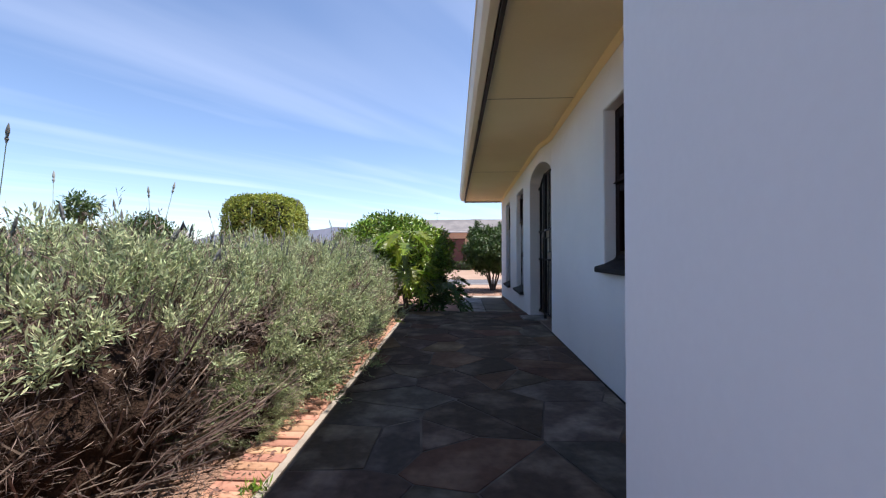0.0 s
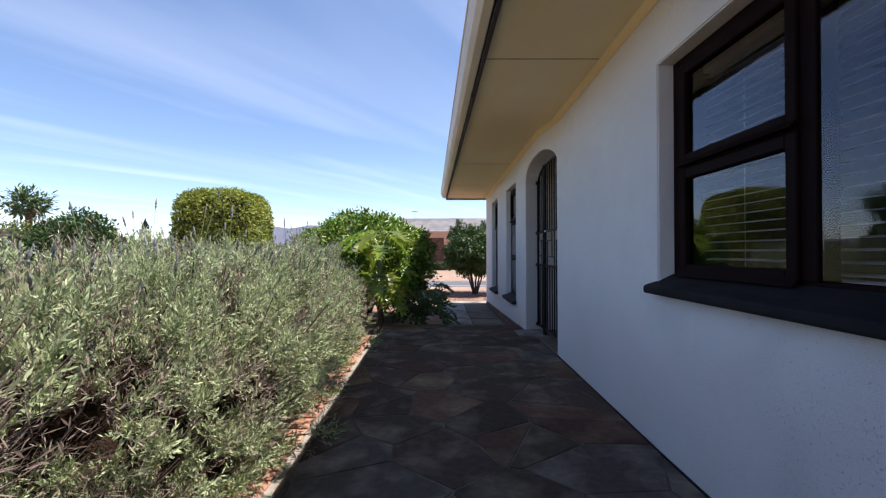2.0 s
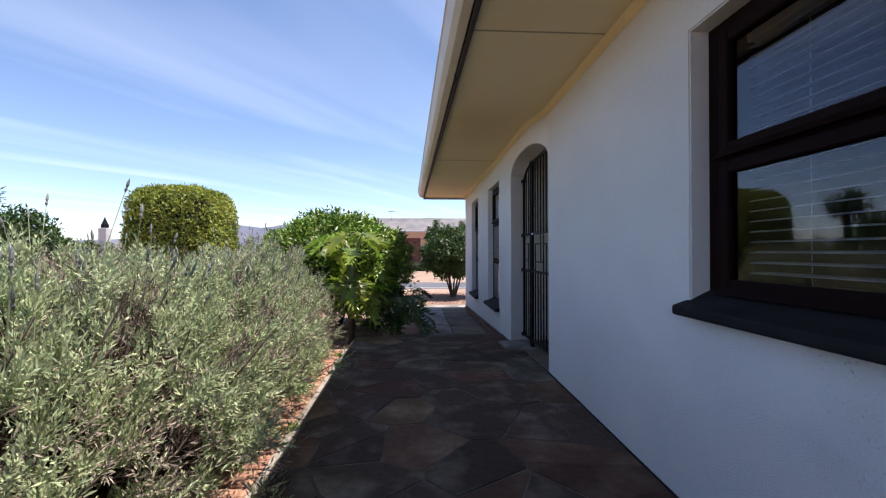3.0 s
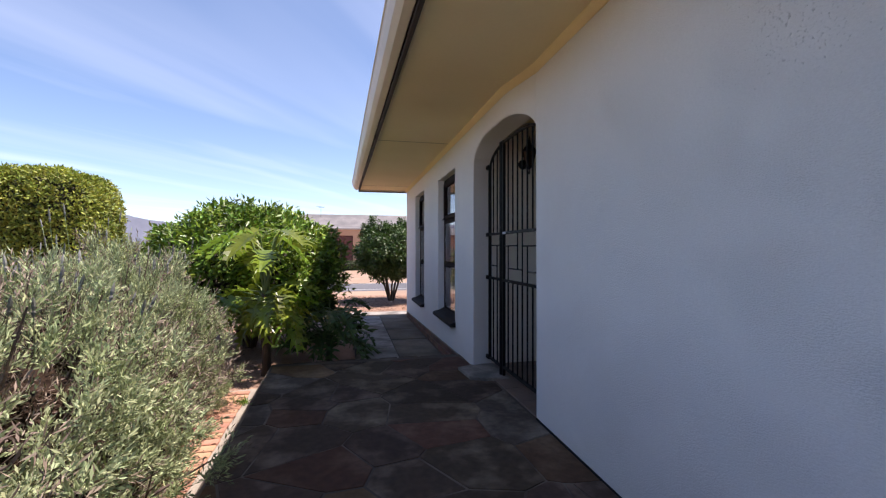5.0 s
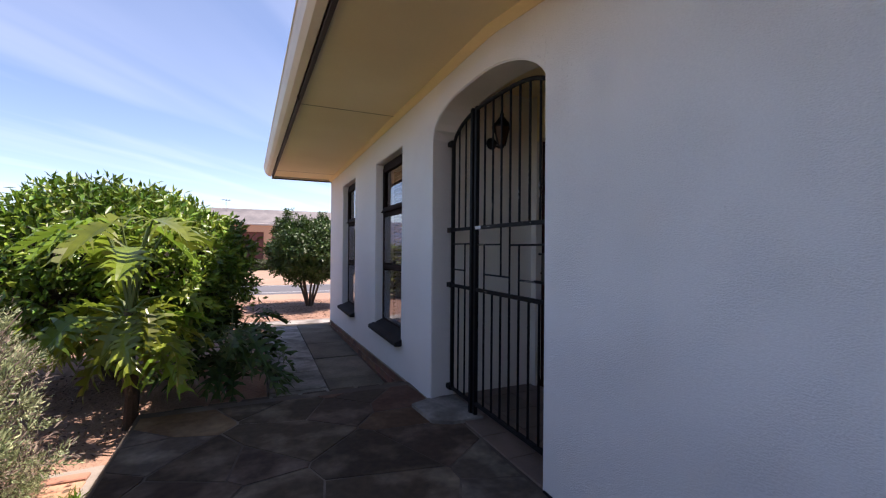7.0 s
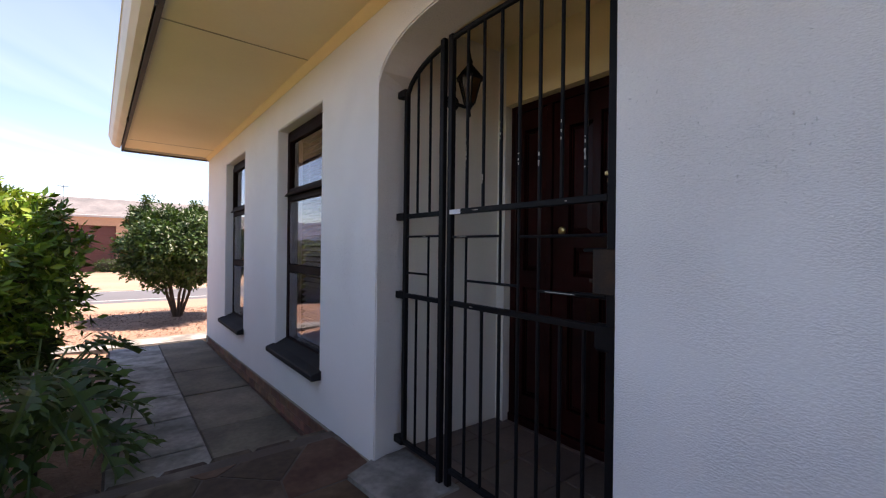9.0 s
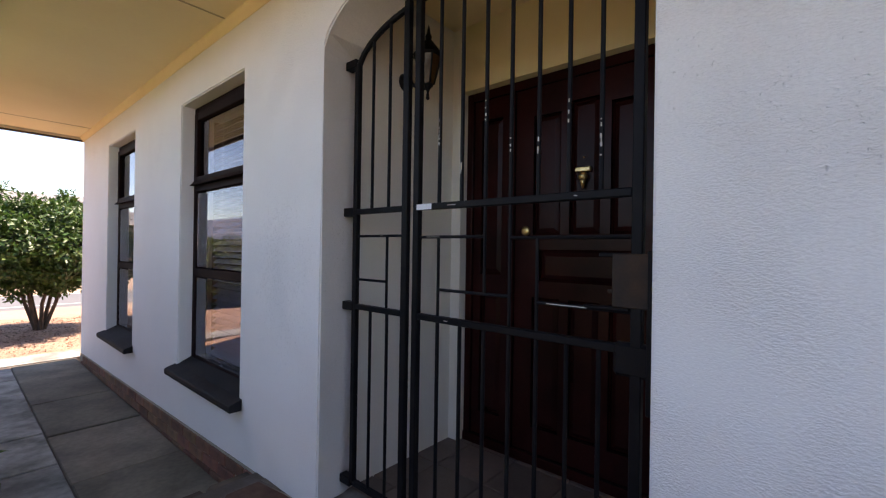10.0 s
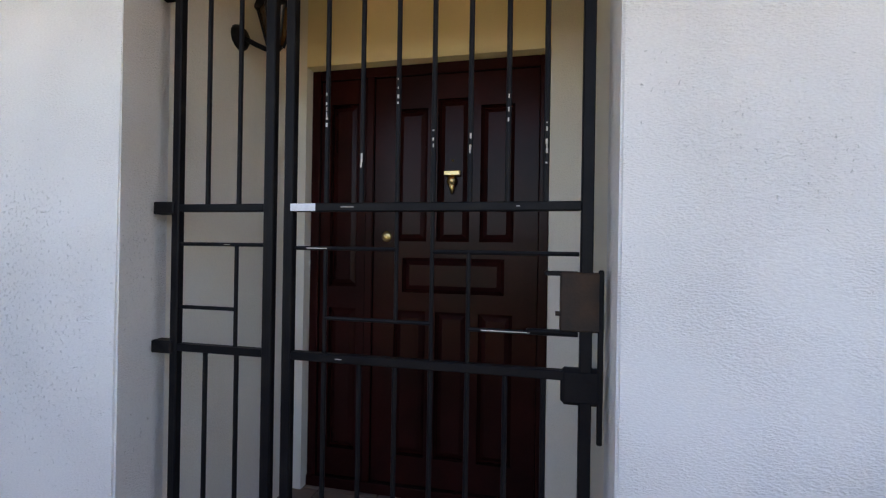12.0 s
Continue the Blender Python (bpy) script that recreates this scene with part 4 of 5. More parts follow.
GZ = -0.10
LAV = [lavender((-1.53, 6.35, GZ), 1), lavender((-1.41, 5.15, GZ), 2), lavender((-1.39, 4.05, GZ), 3), lavender((-1.49, 2.40, GZ), 4, True)]
LAV[0].scale = (0.84, 0.88, 1.08)
for src, x, y, s, turn in ((0, -1.08, 3.05, 0.34, 10), (1, -1.10, 4.55, 0.36, 70), (2, -1.12, 5.75, 0.36, 190), (0, -1.16, 6.75, 0.34, 250), (1, -1.06, 3.75, 0.30, 300)):
    c = copy_thing(LAV[src], pose(x, y, GZ, 0, 0, turn))
    c.scale = (s, s, s)
    tagged(c, "small low lavender seedling growing against the brick edging")
for src, x, y, s, hz, turn in ((3, -1.60, 1.35, 1.0, 1.0, 200), (3, -1.75, 0.3, 1.03, 1.0, 80), (1, -1.44, 3.35, 0.88, 0.97, 130), (2, -1.95, 7.15, 0.85, 1.0, 75), (2, -1.78, 4.65, 0.9, 0.98, 35),
                               (0, -2.62, 6.0, 1.0, 0.98, 200), (1, -2.70, 4.9, 1.02, 1.0, 310), (2, -2.72, 3.8, 1.0, 1.0, 20),
                               (0, -2.75, 2.7, 1.05, 1.0, 150), (1, -2.85, 1.5, 1.05, 1.0, 240), (2, -3.0, 0.3, 1.05, 1.0, 100)):
    c = copy_thing(LAV[src], pose(x, y, GZ, 0, 0, turn))
    c.scale = (s, s, hz)


# clipped round shrub
def limbs(name, base, top, spread, n, r, mat, parent, seed):
    random.seed(seed)
    for k in range(n):
        a = 2 * math.pi * k / n + random.uniform(-0.4, 0.4)
        e = Vector(top) + Vector((math.cos(a), math.sin(a), random.uniform(-0.2, 0.3))) * spread
        b = Vector(base) + Vector((math.cos(a), math.sin(a), 0)) * r * 1.2
        m1 = b.lerp(e, 0.35) + Vector((random.uniform(-1, 1), random.uniform(-1, 1), 0)) * 0.05
        m2 = b.lerp(e, 0.7) + Vector((random.uniform(-1, 1), random.uniform(-1, 1), 0)) * 0.06
        part(name, tube([b - Vector((0, 0, 0.03)), m1, m2, e], [r, r * 0.8, r * 0.55, r * 0.2], 7), mat, parent)


sx, sy = -1.42, 9.9
shrub = thing("round_shrub", (sx, sy, ground_z(sy)), "large rounded bright green leafy shrub", "shrub")
limbs("stem", (sx, sy, ground_z(sy)), (sx, sy, 0.9), 0.5, 6, 0.035, BARK, shrub, 4)
# added dark core, stands for the shaded inside of the crown
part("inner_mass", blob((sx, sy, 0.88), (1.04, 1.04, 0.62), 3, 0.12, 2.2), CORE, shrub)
leafy("crown", 6400, (sx, sy, 0.80), (1.26, 1.26, 0.955), 3, 0.088, 0.42, LIME, shrub, 5, 0.15, 2.6, 2.1, 0.2, 0.12)
leafy("outer_foliage", 260, (sx, sy, 0.80), (1.28, 1.28, 0.95), 3, 0.07, 0.42, LIME, shrub, 5, 0.12, 2.6, 2.1, 0.04, 0.6, -0.3, 1.0)


# split-leaf philodendron
def lobed_leaf(bmx, base, way, up, size, rng, web=0.09, droop=0.3, n=7):
    """A deeply cut leaf: a bowed, webbed blade with wavy finger-like lobes on both sides."""
    way, up = Vector(way).normalized(), Vector(up).normalized()
    sidev = way.cross(up).normalized()
    up = sidev.cross(way).normalized()
    twist = rng.uniform(-0.2, 0.2)
    ribs = [Vector(base) + way * size * (i / n) + sidev * size * twist * (i / n) ** 2 - up * size * droop * (i / n) ** 2 for i in range(n + 1)]
    half = [size * web * math.sin(math.pi * (0.16 + 0.78 * i / n)) for i in range(n + 1)]
    for s in (-1, 1):
        fold = rng.uniform(0.05, 0.5)
        for i in range(n):
            a, b = ribs[i], ribs[i + 1]
            ea, eb = a + (sidev * s + up * fold) * half[i], b + (sidev * s + up * fold) * half[i + 1]
            bmx.faces.new([bmx.verts.new(q) for q in (a, ea, eb, b)])
            f = (i + 0.5) / n
            ln = size * (0.50 - web) * math.sin(math.pi * (0.24 + 0.60 * f)) * rng.uniform(0.55, 1.2)
            d = (sidev * s * (1.05 - 0.5 * f) + way * (-0.40 + 1.5 * f + rng.uniform(-0.25, 0.25)) + up * rng.uniform(-0.1, 0.25)).normalized()
            root, w = (ea + eb) / 2, (eb - ea) * 0.5
            k1, k2 = rng.uniform(0.42, 0.7), rng.uniform(0.25, 0.5)
            m1 = root + d * ln * 0.4 + up * ln * rng.uniform(0.0, 0.14)
            m2 = root + d * ln * 0.75 - up * ln * rng.uniform(0.0, 0.2)
            t = root + d * ln * 1.05 + w * rng.uniform(-0.5, 1.0) - up * ln * rng.uniform(0.2, 0.55)
            v = [bmx.verts.new(q) for q in (root - w, m1 - w * k1, m2 - w * k2, t, m2 + w * k2, m1 + w * k1, root + w)]
            bmx.faces.new((v[0], v[1], v[5], v[6]))
            bmx.faces.new((v[1], v[2], v[4], v[5]))
            bmx.faces.new((v[2], v[3], v[4]))


px, py = -0.88, 8.12
philo = thing("philodendron", (px, py, ground_z(py)), "split-leaf philodendron with glossy deeply lobed leaves", "plant")
rng = random.Random(9)
part("trunk", tube([(px, py, ground_z(py) - 0.03), (px + 0.02, py - 0.02, 0.06), (px - 0.02, py, 0.34), (px, py + 0.02, 0.68)], [0.05, 0.045, 0.05, 0.04], 9), BARK, philo)
for k in range(44):
    a = k * 2.39996 + rng.uniform(-0.3, 0.3)
    top = k < 10
    side_way = Vector((math.cos(a), math.sin(a), 0))
    b0 = Vector((px, py, rng.uniform(0.58, 0.68) if top else rng.uniform(0.40, 0.68)))
    bmx = bmesh.new()
    if top:
        # tall stalks carry the broad upper leaves, spread flat
        b1 = b0 + side_way * rng.uniform(0.08, 0.30) + Vector((0, 0, rng.uniform(0.50, 0.70)))
        lobed_leaf(bmx, b1, side_way + Vector((0, 0, rng.uniform(-0.65, 0.05))), (rng.uniform(-0.25, 0.25), rng.uniform(-0.25, 0.25), 1), rng.uniform(0.42, 0.60), rng, 0.10, 0.22, 9)
    else:
        b1 = b0 + side_way * rng.uniform(0.10, 0.34) + Vector((0, 0, rng.uniform(-0.04, 0.16)))
        lobed_leaf(bmx, b1, side_way + Vector((0, 0, rng.uniform(-1.1, 0.15))), (rng.uniform(-0.5, 0.5), rng.uniform(-0.5, 0.5), 1), rng.uniform(0.26, 0.42), rng, rng.uniform(0.035, 0.06), 0.4, 7)
    part("stalk", tube([b0, b0.lerp(b1, 0.5) + Vector((0, 0, 0.04)) - side_way * 0.02, b1], [0.016, 0.011, 0.007], 5), PSTEM, philo)
    part("leaf", bmx, PHILO, philo)
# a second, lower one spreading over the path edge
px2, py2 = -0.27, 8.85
philo2 = thing("philodendron", (px2, py2, ground_z(py2)), "low philodendron over the path edge, shade put into its leaf colour", "plant")
part("trunk", tube([(px2, py2, ground_z(py2) - 0.03), (px2, py2, -0.02), (px2 + 0.02, py2, 0.12)], [0.03, 0.03, 0.025], 9), BARK, philo2)
for k in range(46):
    a = k * 2.39996 + rng.uniform(-0.3, 0.3)
    side_way = Vector((math.cos(a), math.sin(a), 0))
    b0 = Vector((px2, py2, rng.uniform(-0.05, 0.12)))
    b1 = b0 + side_way * rng.uniform(0.10, 0.42) + Vector((0, 0, rng.uniform(0.02, 0.46)))
    bmx = bmesh.new()
    lobed_leaf(bmx, b1, side_way + Vector((0, 0, rng.uniform(-0.7, 0.35))), (rng.uniform(-0.4, 0.4), rng.uniform(-0.4, 0.4), 1), rng.uniform(0.26, 0.42), rng, rng.uniform(0.035, 0.06), 0.5, 7)
    part("stalk", tube([b0, b0.lerp(b1, 0.5) + Vector((0, 0, 0.04)), b1], [0.011, 0.009, 0.006], 5), PSTEM, philo2)
    # darker tree-leaf material puts the eaves' shade into these leaves
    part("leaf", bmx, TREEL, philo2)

# topiary block
tx, ty = -5.68, 12.9
topi = thing("topiary_block", (tx, ty, ground_z(ty)), "tall clipped topiary block with yellow-green leaves", "topiary")
limbs("stem", (tx, ty, ground_z(ty)), (tx, ty, 0.9), 0.4, 4, 0.06, BARK, topi, 8)
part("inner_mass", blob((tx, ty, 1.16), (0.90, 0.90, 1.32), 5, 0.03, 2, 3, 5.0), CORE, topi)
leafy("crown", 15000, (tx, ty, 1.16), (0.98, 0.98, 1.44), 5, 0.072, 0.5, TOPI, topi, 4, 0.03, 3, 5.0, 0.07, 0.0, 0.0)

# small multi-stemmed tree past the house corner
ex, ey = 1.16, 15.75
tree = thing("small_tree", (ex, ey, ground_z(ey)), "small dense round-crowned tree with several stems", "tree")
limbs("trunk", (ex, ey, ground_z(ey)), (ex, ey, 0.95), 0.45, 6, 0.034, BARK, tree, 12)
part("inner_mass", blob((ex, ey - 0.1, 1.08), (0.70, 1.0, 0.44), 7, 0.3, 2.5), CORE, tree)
leafy("crown", 9500, (ex, ey - 0.1, 1.08), (0.94, 1.28, 0.72), 7, 0.085, 0.5, TREEL, tree, 4, 0.30, 2.6, 2.2, 0.42, 0.25)
for (dx, dy, h) in ((-0.55, -0.1, 2.05), (0.3, 0.1, 2.02), (-0.75, 0.2, 1.85)):
    part("shoot", tube([(ex + dx * 0.7, ey + dy, 1.35), (ex + dx, ey + dy, h)], [0.012, 0.005], 5), BARK, tree)
    leafy("shoot_foliage", 90, (ex + dx, ey + dy, h - 0.12), (0.13, 0.13, 0.22), 11, 0.07, 0.4, TREEL, tree, 4, 0.2, 2, 2.0, 0.9)


def bush(name, x, y, r, h, mat, seed, n, leaf, label, cat="shrub", power=2.2, group=""):
    g = ground_z(y)
    b = thing(name, (x, y, g), label, cat, group)
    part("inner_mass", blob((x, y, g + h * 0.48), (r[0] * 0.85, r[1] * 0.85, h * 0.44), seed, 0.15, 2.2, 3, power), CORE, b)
    leafy("crown", n, (x, y, g + h * 0.5), (r[0], r[1], h * 0.5), seed, leaf, 0.5, mat, b, 4, 0.2, 2.6, power, 0.2, g - 0.02)
    limbs("stem", (x, y, g), (x, y, g + h * 0.4), r[0] * 0.4, 4, 0.03, BARK, b, seed)
    return b


bush("garden_bush", -8.3, 11.4, (0.95, 0.9), 2.15, TREEL, 21, 3500, 0.09, "dark green spreading garden bush")
for i in range(9):
    bush("hedge_section", -12.6 - 0.25 * (i % 2), -7.5 + i * 2.7, (1.0, 1.55), 1.95 + 0.12 * ((i * 7) % 3), HEDGEL, 30 + i, 1600, 0.11, "yellowish green boundary hedge section", "hedge", 3.5, "boundary hedge")
for i, (x, y, h) in enumerate(((-11.2, 17.0, 1.75), (-8.6, 17.4, 1.65), (-6.0, 17.2, 1.6), (-3.9, 17.1, 1.6), (-2.3, 17.3, 1.7))):
    bush("hedge_section", x, y, (1.5, 0.9), h, HEDGEL, 50 + i, 1500, 0.11, "yellowish green boundary hedge section", "hedge", 3.5, "boundary hedge")
for i, (x, y, h, r) in enumerate(((-33, 21, 4.6, 3.0), (-30, -8, 6.0, 4.0))):
    g = ground_z(y)
    tr = thing("far_tree", (x, y, g), "broad dark green tree in a far garden", "tree")
    part("trunk", tube([(x, y, g - 0.1), (x + 0.1, y, g + h * 0.3), (x - 0.1, y + 0.1, g + h * 0.6)], [0.22, 0.17, 0.08], 8), BARK, tr)
    for k in range(5):
        a = k * 1.3
        cx, cy, cz = x + math.cos(a) * r * 0.45, y + math.sin(a) * r * 0.45, g + h * (0.62 + 0.12 * (k % 3))
        part("limb", tube([(x, y, g + h * 0.3), (cx, cy, cz)], [0.09, 0.03], 6), BARK, tr)
        leafy("crown", 700, (cx, cy, cz), (r * 0.55, r * 0.55, h * 0.2), 60 + i * 5 + k, 0.22, 0.5, HEDGEL if i == 0 else TREEL, tr, 4, 0.35, 3, 2.0, 0.6)
bush("low_bush", 0.05, 36.75, (0.85, 0.35), 0.75, TREEL, 71, 500, 0.09, "low dark green bush against the garage pillar")
# palm
palm = thing("fan_palm", (-31.5, 34, ground_z(34)), "far fan palm with ragged crown", "palm tree")
part("trunk", tube([(-31.5, 34, -0.6), (-31.6, 34, 2.5), (-31.5, 34, 4.4)], [0.30, 0.24, 0.20], 8), BARK, palm)
leafy("crown", 260, (-31.5, 34, 4.75), (1.15, 1.15, 0.95), 77, 0.55, 0.25, TREEL, palm, 3, 0.3, 2, 2.0, 0.5)

# ---- across the street ----
garage = thing("garage_building", (2, 38, -0.5), "peach plastered double garage across the street", "garage")
bm = bmesh.new()
GY = 37.5
box(-3.6, -2.45, GY, GY + 0.3, -0.5, 2.25, bm=bm)
box(0.2, 0.78, GY, GY + 0.3, -0.5, 2.25, bm=bm)
box(3.4, 9.0, GY, GY + 0.3, -0.5, 2.25, bm=bm)
box(-3.6, 9.0, GY, GY + 0.3, 2.25, 2.72, bm=bm)
box(-3.6, -3.3, GY + 0.3, GY + 6, -0.5, 2.72, bm=bm)
box(8.7, 9.0, GY + 0.3, GY + 6, -0.5, 2.72, bm=bm)
part("wall", bm, FARWALL, garage)
part("coping", box(-3.75, 9.15, GY - 0.12, GY + 6.2, 2.72, 2.86, 0.02), CHIM, garage)
for (a, b) in ((-2.45, 0.2), (0.78, 3.4)):
    dgo = part("garage_door", box(a, b, GY + 0.15, GY + 0.2, -0.5, 2.25), FARDOOR, garage, "brown sectional garage door")
    for i in range(5):
        part("panel", box(a + 0.03, b - 0.03, GY + 0.13, GY + 0.148, -0.47 + i * 0.54, 0.02 + i * 0.54, 0.008), FARDOOR, dgo)
wl_ = part("wall_light", box(0.40, 0.58, GY - 0.12, GY, 0.95, 1.35, 0.02), IRON, garage)
part("bracket", box(0.45, 0.53, GY - 0.06, GY, 1.35, 1.45, 0.01), IRON, wl_)
house = thing("far_house", (0, 48, -0.5), "house with grey tiled hip roof across the street", "house")
part("wall", box(-9, 14, 45, 55, -0.5, 2.6), FARWALL, house)
bm = bmesh.new()
v = [bm.verts.new(c) for c in ((-9.6, 44.4, 2.6), (14.6, 44.4, 2.6), (14.6, 55.6, 2.6), (-9.6, 55.6, 2.6), (-4.5, 50, 4.9), (9.5, 50, 4.9))]
for f in ((0, 1, 5, 4), (1, 2, 5), (2, 3, 4, 5), (3, 0, 4), (3, 2, 1, 0)):
    bm.faces.new([v[i] for i in f])
part("roof", bm, FARROOF, house)
ant = part("aerial", tube([(-3.0, 49, 4.0), (-3.0, 49, 5.7)], 0.012, 5), IRON, house)
for i in range(4):
    part("aerial_rod", tube([(-3.45 + 0.08 * i, 48.8 + 0.0, 5.6 - 0.02 * i), (-2.55 - 0.08 * i, 49.2, 5.6 - 0.02 * i)], 0.008, 4), IRON, ant)
house2 = thing("far_house", (-29, 43, -0.5), "far house with pale chimney and black cowl", "house")
part("wall", box(-34, -24, 42, 50, -0.5, 1.2), CHIM, house2)
bm = bmesh.new()
v = [bm.verts.new(c) for c in ((-34.5, 41.5, 1.2), (-23.5, 41.5, 1.2), (-23.5, 50.5, 1.2), (-34.5, 50.5, 1.2), (-31, 46, 2.1), (-27, 46, 2.1))]
for f in ((0, 1, 5, 4), (1, 2, 5), (2, 3, 4, 5), (3, 0, 4), (3, 2, 1, 0)):
    bm.faces.new([v[i] for i in f])
part("roof", bm, FARROOF, house2)
ch = part("chimney", box(-29.32, -28.58, 42.6, 43.3, 1.0, 3.35, 0.03), CHIM, house2)
part("cowl", lathe([(0.30, 3.35), (0.30, 3.62), (0.09, 4.15), (0.02, 4.4)], (-28.95, 42.95, 0), "z", 10), IRON, ch)

# mountains on the horizon
bm = bmesh.new()
prev = None
for i in range(161):
    a = radians(-100 + i * 1.25)
    h = 165 + 75 * noise.noise(Vector((i * 0.055, 2.2, 0))) + 32 * noise.noise(Vector((i * 0.25, 0.5, 0))) + 10 * noise.noise(Vector((i * 0.9, 4, 0)))
    h *= 0.35 + 0.65 * min(1.0, max(0.0, (math.degrees(a) + 34) / 9))
    r = 2600
    lo, hi = bm.verts.new((math.sin(a) * r, math.cos(a) * r, -5)), bm.verts.new((math.sin(a) * r, math.cos(a) * r, max(20, h)))
    back = bm.verts.new((math.sin(a) * (r + 300), math.cos(a) * (r + 300), -5))
    if prev:
        bm.faces.new((prev[0], lo, hi, prev[1]))
        bm.faces.new((prev[1], hi, back, prev[2]))
    prev = (lo, hi, back)
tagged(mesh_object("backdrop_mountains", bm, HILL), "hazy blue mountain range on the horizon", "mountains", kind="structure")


# ---- paving, bricks and litter ----
def edge_x(y):
    """Inner line of the brick edging."""
    return -0.655 - 0.024 * (y - 2.4)


terrace = mesh_object("floor_terrace", box(-0.62, WX + 0.061, -4.0, 7.95, -0.30, -0.003), GROUT)
# the bed edge is not quite parallel to the wall
for vtx in terrace.data.vertices:
    if vtx.co.x < 0:
        vtx.co.x = edge_x(vtx.co.y)
tagged(terrace, "dark slate crazy-paved terrace", "terrace", kind="structure")


def clip(poly, a, b, c):
    """Keeps the part of a convex outline where a*x + b*y <= c."""
    outp = []
    for i, p in enumerate(poly):
        q = poly[(i + 1) % len(poly)]
        dp, dq = a * p[0] + b * p[1] - c, a * q[0] + b * q[1] - c
        if dp <= 0:
            outp.append(p)
        if dp * dq < 0:
            f = dp / (dp - dq)
            outp.append((p[0] + (q[0] - p[0]) * f, p[1] + (q[1] - p[1]) * f))
    return outp


def inset(poly, d):
    r = poly
    n = len(poly)
    for i in range(n):
        p, q = poly[i], poly[(i + 1) % n]
        ex_, ey_ = q[0] - p[0], q[1] - p[1]
        ln = math.hypot(ex_, ey_)
        if ln < 1e-6:
            continue
        nx, ny = ey_ / ln, -ex_ / ln
        r = clip(r, nx, ny, nx * p[0] + ny * p[1] - d)
        if len(r) < 3:
            return []
    return r


random.seed(21)
seeds = []
for i in range(6):
    for j in range(28):
        seeds.append((-0.95 + i * 0.42 + random.uniform(-0.33, 0.33), -3.8 + j * 0.46 + (i % 2) * 0.2 + random.uniform(-0.36, 0.36)))
for s in seeds:
    poly = [(-0.78, -3.98), (1.255, -3.98), (1.255, 7.86), (-0.78, 7.86)]
    poly = clip(poly, -1, -0.024, -(-0.655 + 0.0576 + 0.02))
    for o in seeds:
        if o is s or abs(o[0] - s[0]) > 1.5 or abs(o[1] - s[1]) > 1.5:
            continue
        mx, my = (o[0] + s[0]) / 2, (o[1] + s[1]) / 2
        a, b = o[0] - s[0], o[1] - s[1]
        poly = clip(poly, a, b, a * mx + b * my)
        if len(poly) < 3:
            break
    if len(poly) < 3:
        continue
    if sum(p[1] for p in poly) / len(poly) < 0.2:
        continue
    top = inset(poly, random.uniform(0.005, 0.010))
    if len(top) < 3:
        continue
    h = random.uniform(-0.0015, 0.002)
    tiltx, tilty = random.uniform(-0.003, 0.003), random.uniform(-0.003, 0.003)
    low = inset(poly, 0.004)
    if len(low) != len(top):
        low = top
    cx, cy = s
    bmx = bmesh.new()
    va = [bmx.verts.new((p[0], p[1], -0.02)) for p in low]
    vb = [bmx.verts.new((p[0], p[1], h + tiltx * (p[0] - cx) + tilty * (p[1] - cy))) for p in top]
    bmx.faces.new(vb)
    for i in range(len(va)):
        bmx.faces.new((va[i], va[(i + 1) % len(va)], vb[(i + 1) % len(va)], vb[i]))
    bmesh.ops.recalc_face_normals(bmx, faces=bmx.faces[:])
    near_wall = sum(p[0] for p in poly) / len(poly) > 0.75
    part("flagstone", bmx, random.choice((RUSTSLATE, RUSTSLATE, SLATE, GREYSLATE) if near_wall else (SLATE, SLATE, SLATE, SLATE, GREYSLATE, RUSTSLATE)), terrace)
# rounded stone nosing where the terrace steps down to the path
for i in range(8):
    a = -0.60 + i * 0.225
    part("nosing_stone", box(a, a + 0.215, 7.88, 8.02, -0.26, -0.012 + 0.004 * (i % 3), 0.018), SLATE, terrace)
terrace.location.z = TZ
tagged(mesh_object("doorstep_slab", prism([(1.03, 7.36), (1.06, 7.02), (1.19, 6.95), (1.41, 6.95), (1.41, 7.43), (1.20, 7.43)], "z", -0.06, -0.016), SLABM), "pale grey stone slab in front of the gate", "slab", kind="structure")

porch = tagged(mesh_object("floor_porch", box(1.262, 2.45, GATE0 - 0.19, GATE1 + 0.19, -0.09, -0.041), GROUT), "brown tiled porch floor", "floor", kind="structure")
for i in range(4):
    for j in range(5):
        part("tile", box(1.27 + i * 0.303, 1.567 + i * 0.303, GATE0 + 0.003 + j * 0.303, GATE0 + 0.30 + j * 0.303, -0.05, -0.030, 0.003), PORCHT, porch)

# lower path of concrete slabs
path = mesh_object("pavement_path", prism([(8.0, -0.45), (8.0, -0.25), (12.75, -0.31), (12.75, -0.55)], "x", 0.06, 1.19), GROUT)
tagged(path, "path of grey concrete slabs along the house", "path", kind="structure")
random.seed(31)
for col, (a, b, step) in enumerate(((0.075, 0.610, 0.655), (0.618, 1.175, 0.93))):
    y = 8.03
    while y < 12.6:
        y2 = min(y + step, 12.74)
        sl = (0.062 / 4.75)
        z0, z1 = -0.232 - sl * (y - 8), -0.232 - sl * (y2 - 8)
        dz = random.uniform(-0.004, 0.006)
        bmx = box(a, b, y + 0.008, y2 - 0.008, -0.1, 0.0, 0.006)
        for vtx in bmx.verts:
            vtx.co.z = (z0 + (z1 - z0) * (vtx.co.y - y) / (y2 - y) + dz) + (vtx.co.z if vtx.co.z > -0.05 else -0.05)
        part("slab", bmx, SLABM if col == 0 else BROWNSLAB, path)
        y = y2
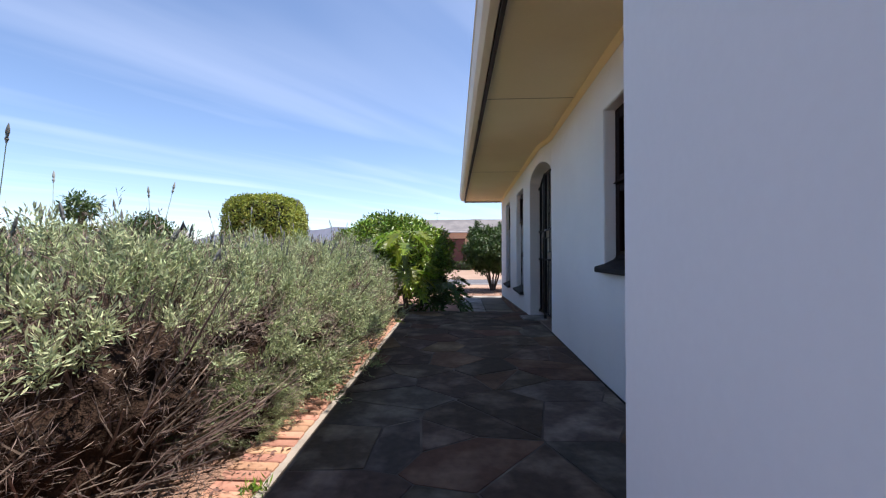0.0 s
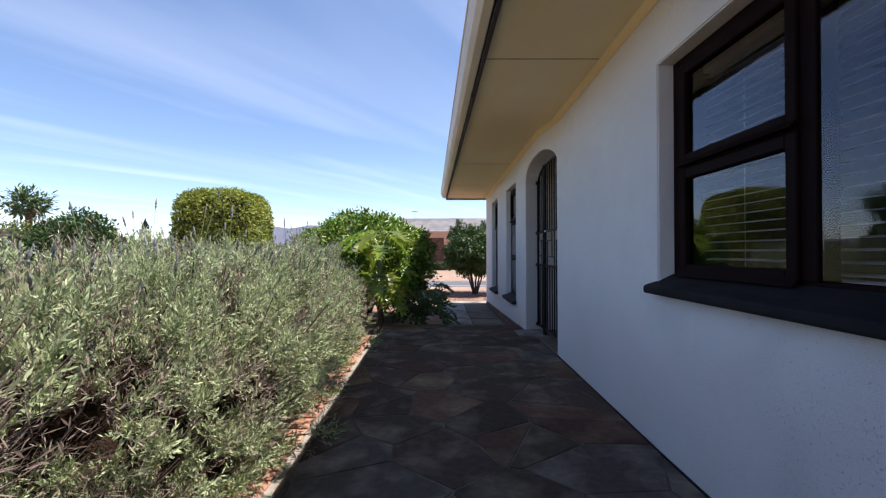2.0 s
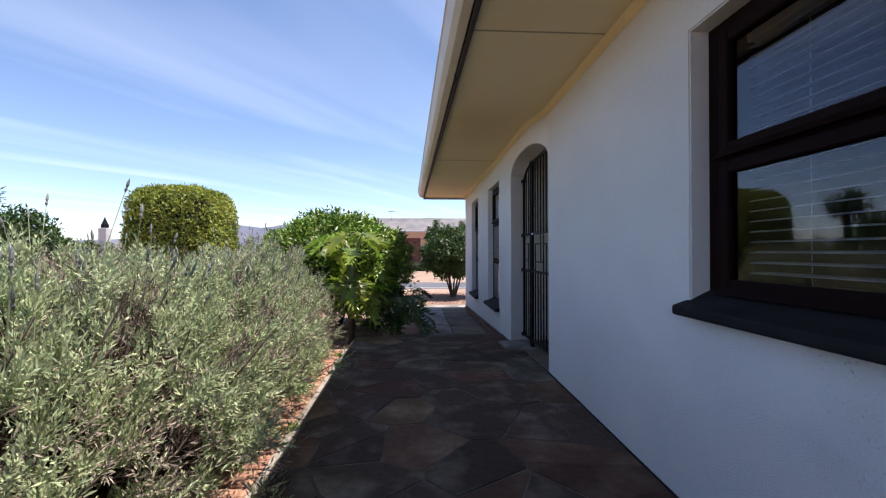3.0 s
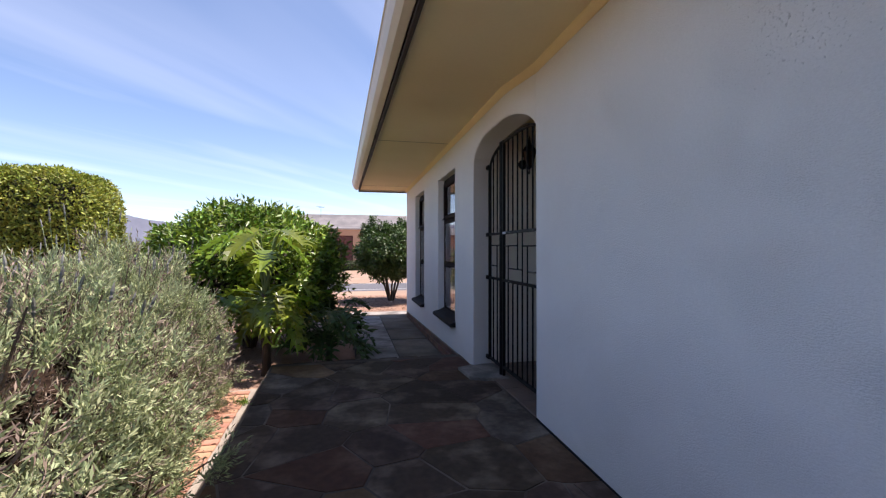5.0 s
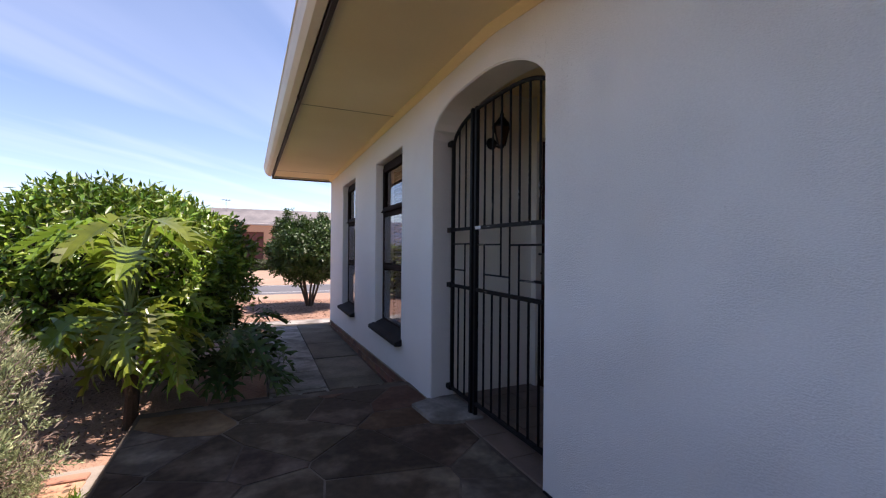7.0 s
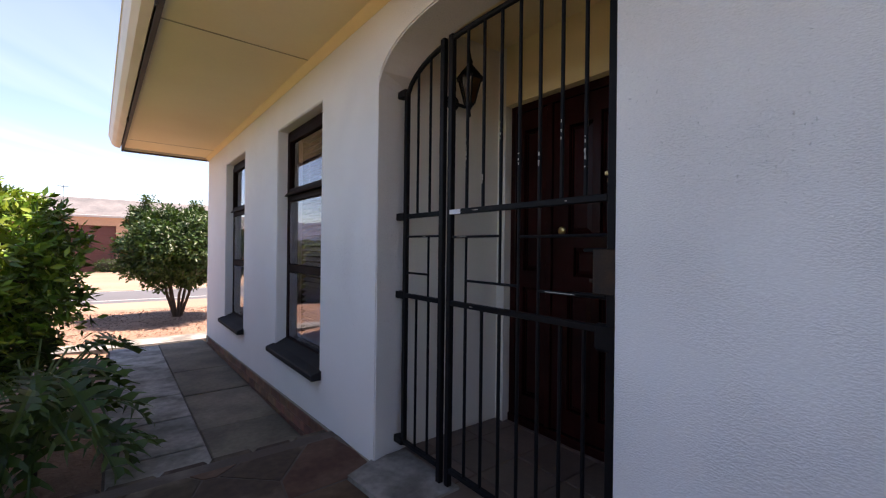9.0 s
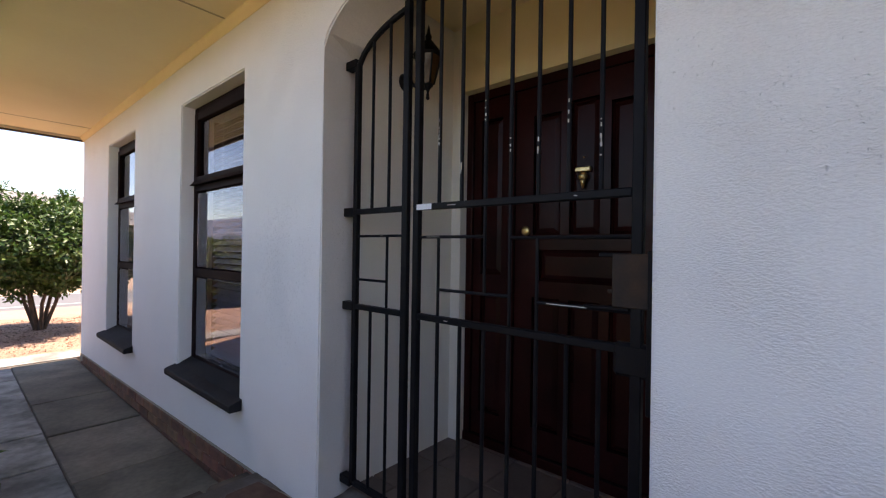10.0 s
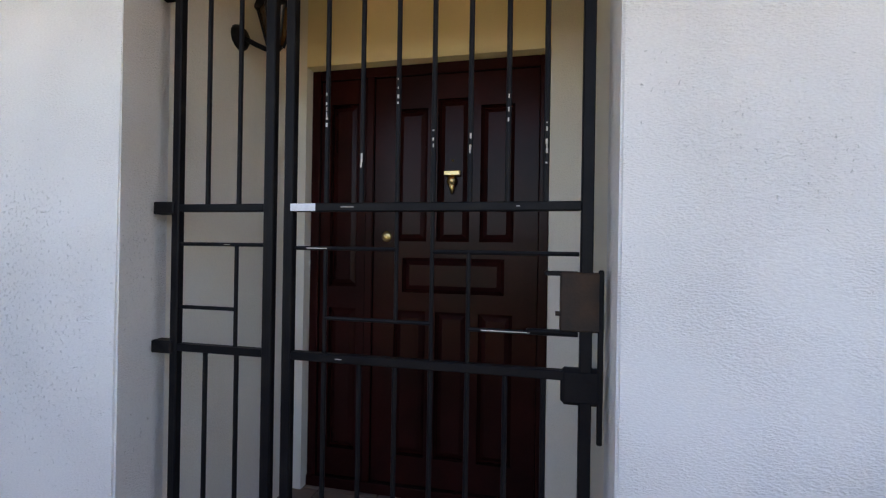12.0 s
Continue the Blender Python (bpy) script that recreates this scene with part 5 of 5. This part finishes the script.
tagged(mesh_object("threshold_strip", prism([(12.76, -0.5), (12.76, -0.30), (13.3, -0.31), (13.3, -0.5)], "x", -0.9, 2.4), SLABM), "sunlit pale concrete strip crossing the path end", "pavement", kind="structure")

# brick plinth below the plaster
plinth = tagged(mesh_object("baseboard_plinth", prism([(7.45, -0.5), (7.45, -0.035), (12.5, -0.205), (12.5, -0.6)], "x", WX - 0.004, WB), MORTAR), "red brick plinth below the plaster", "plinth", kind="structure")
bm0 = box(-0.014, 0.01, 0.004, 0.216, 0.004, 0.066, 0.004)
plinth_brick = bpy.data.meshes.new("brick")
bm0.to_mesh(plinth_brick); bm0.free()
plinth_brick.materials.append(PLINTHB)
for c in range(3):
    for i in range(24):
        y = 7.46 + i * 0.222 + (c % 2) * 0.11 - 0.05
        if y < 7.45 or y > 12.28:
            continue
        ob = new("brick", plinth_brick)
        ob.parent = plinth
        ob.location = (WX - 0.002, y, wall_bottom(y) - 0.008 - 0.072 * (c + 1))
        ob.rotation_euler = (math.atan(-0.17 / 5.05), 0, 0)
# thin dark strip along the wall foot
foot = box(WXS - 0.012, WXS - 0.0005, 1.452, 3.95, TZ - 0.02, TZ + 0.007, 0.002)
tail = box(WXS - 0.012, WXS - 0.0005, 3.951, GATE0 - 0.02, TZ - 0.02, TZ + 0.007, 0.002, bm=foot)
for v in foot.verts:
    v.co.x += setback(v.co.y) - WXS
tagged(mesh_object("trim_wall_foot", foot, SILLM), "thin dark line at the foot of the wall", "trim", kind="structure")

# brick edging of the bed
edging = mesh_object("trim_brick_edging", box(-0.96, -0.60, -4.0, 7.22, -0.20, -0.022), MORTAR)
for vtx in edging.data.vertices:
    vtx.co.x = edge_x(vtx.co.y) + (0.04 if vtx.co.x > -0.7 else -0.225) - 0.045
    if vtx.co.z > -0.1:
        vtx.co.z = -0.012 if vtx.co.x > edge_x(vtx.co.y) - 0.01 else -0.022
tagged(edging, "terracotta brick edging with pale mortar rim", "edging", kind="structure")
bm0 = box(-0.108, 0.108, -0.036, 0.036, -0.05, 0.0, 0.005)
edge_brick = bpy.data.meshes.new("brick")
bm0.to_mesh(edge_brick); bm0.free()
edge_brick.materials.append(BRICK)
random.seed(41)
for i in range(104):
    y = -1.55 + i * 0.084
    if y > 7.17:
        break
    ob = new("brick", edge_brick)
    ob.parent = edging
    ob.location = (edge_x(y) - 0.155 + random.uniform(-0.004, 0.004), y, random.uniform(-0.006, 0.003))
    ob.rotation_euler = (random.uniform(-0.02, 0.02), random.uniform(-0.012, 0.012), random.uniform(-0.02, 0.02))
edging.location.z = TZ
for y in (2.45, 4.95, 6.85):
    weed = thing("weed_tuft", (edge_x(y) - 0.05, y, TZ), "small green weed tuft growing in the joint", "weed")
    r_ = np.random.default_rng(int(y * 10))
    n_ = 90
    P_ = np.stack([edge_x(y) - 0.05 + r_.normal(size=n_) * 0.03, y + r_.normal(size=n_) * 0.03, np.full(n_, TZ - 0.005)], 1)
    v_, q_ = blade_arrays(P_, r_.normal(size=(n_, 3)) * 0.6 + np.array([0, 0, 0.8]), r_.normal(size=(n_, 3)), r_.uniform(0.02, 0.06, n_), np.full(n_, 0.008))
    arrays_object("leaves", v_, q_, LIME, weed)

# fallen leaves and twigs on the bed, more added as shade under the tree
r_ = np.random.default_rng(77)
n_ = 12000
X = r_.uniform(-3.4, -0.92, n_)
Y = r_.uniform(0.0, 12.5, n_)
# this share lies under the far tree and darkens its shadow
far = r_.random(n_) < 0.40
X[far] = r_.uniform(-1.2, 2.6, far.sum()); Y[far] = r_.uniform(13.4, 17.5, far.sum())
Z = np.array([ground_z(a) for a in Y]) + 0.012
onb = r_.random(n_) < 0.05
Y[onb] = r_.uniform(0.5, 7.1, onb.sum())
Z[onb] = TZ + 0.006
X[onb] = -0.655 - 0.024 * (Y[onb] - 2.4) - 0.05 - 0.2 * r_.random(onb.sum()) ** 0.6
v_, q_ = leaf_arrays(np.stack([X, Y, Z], 1), r_.normal(size=(n_, 3)) * np.array([1, 1, 0.25]), np.array([0, 0, 1]) + r_.normal(size=(n_, 3)) * 0.4, r_.uniform(0.02, 0.06, n_), r_.uniform(0.008, 0.022, n_))
tagged(arrays_object("leaf_litter", v_, q_, LITTER), "dry brown fallen leaves scattered on the soil, thickened under the tree for its shade", "leaf litter", kind="stuff")
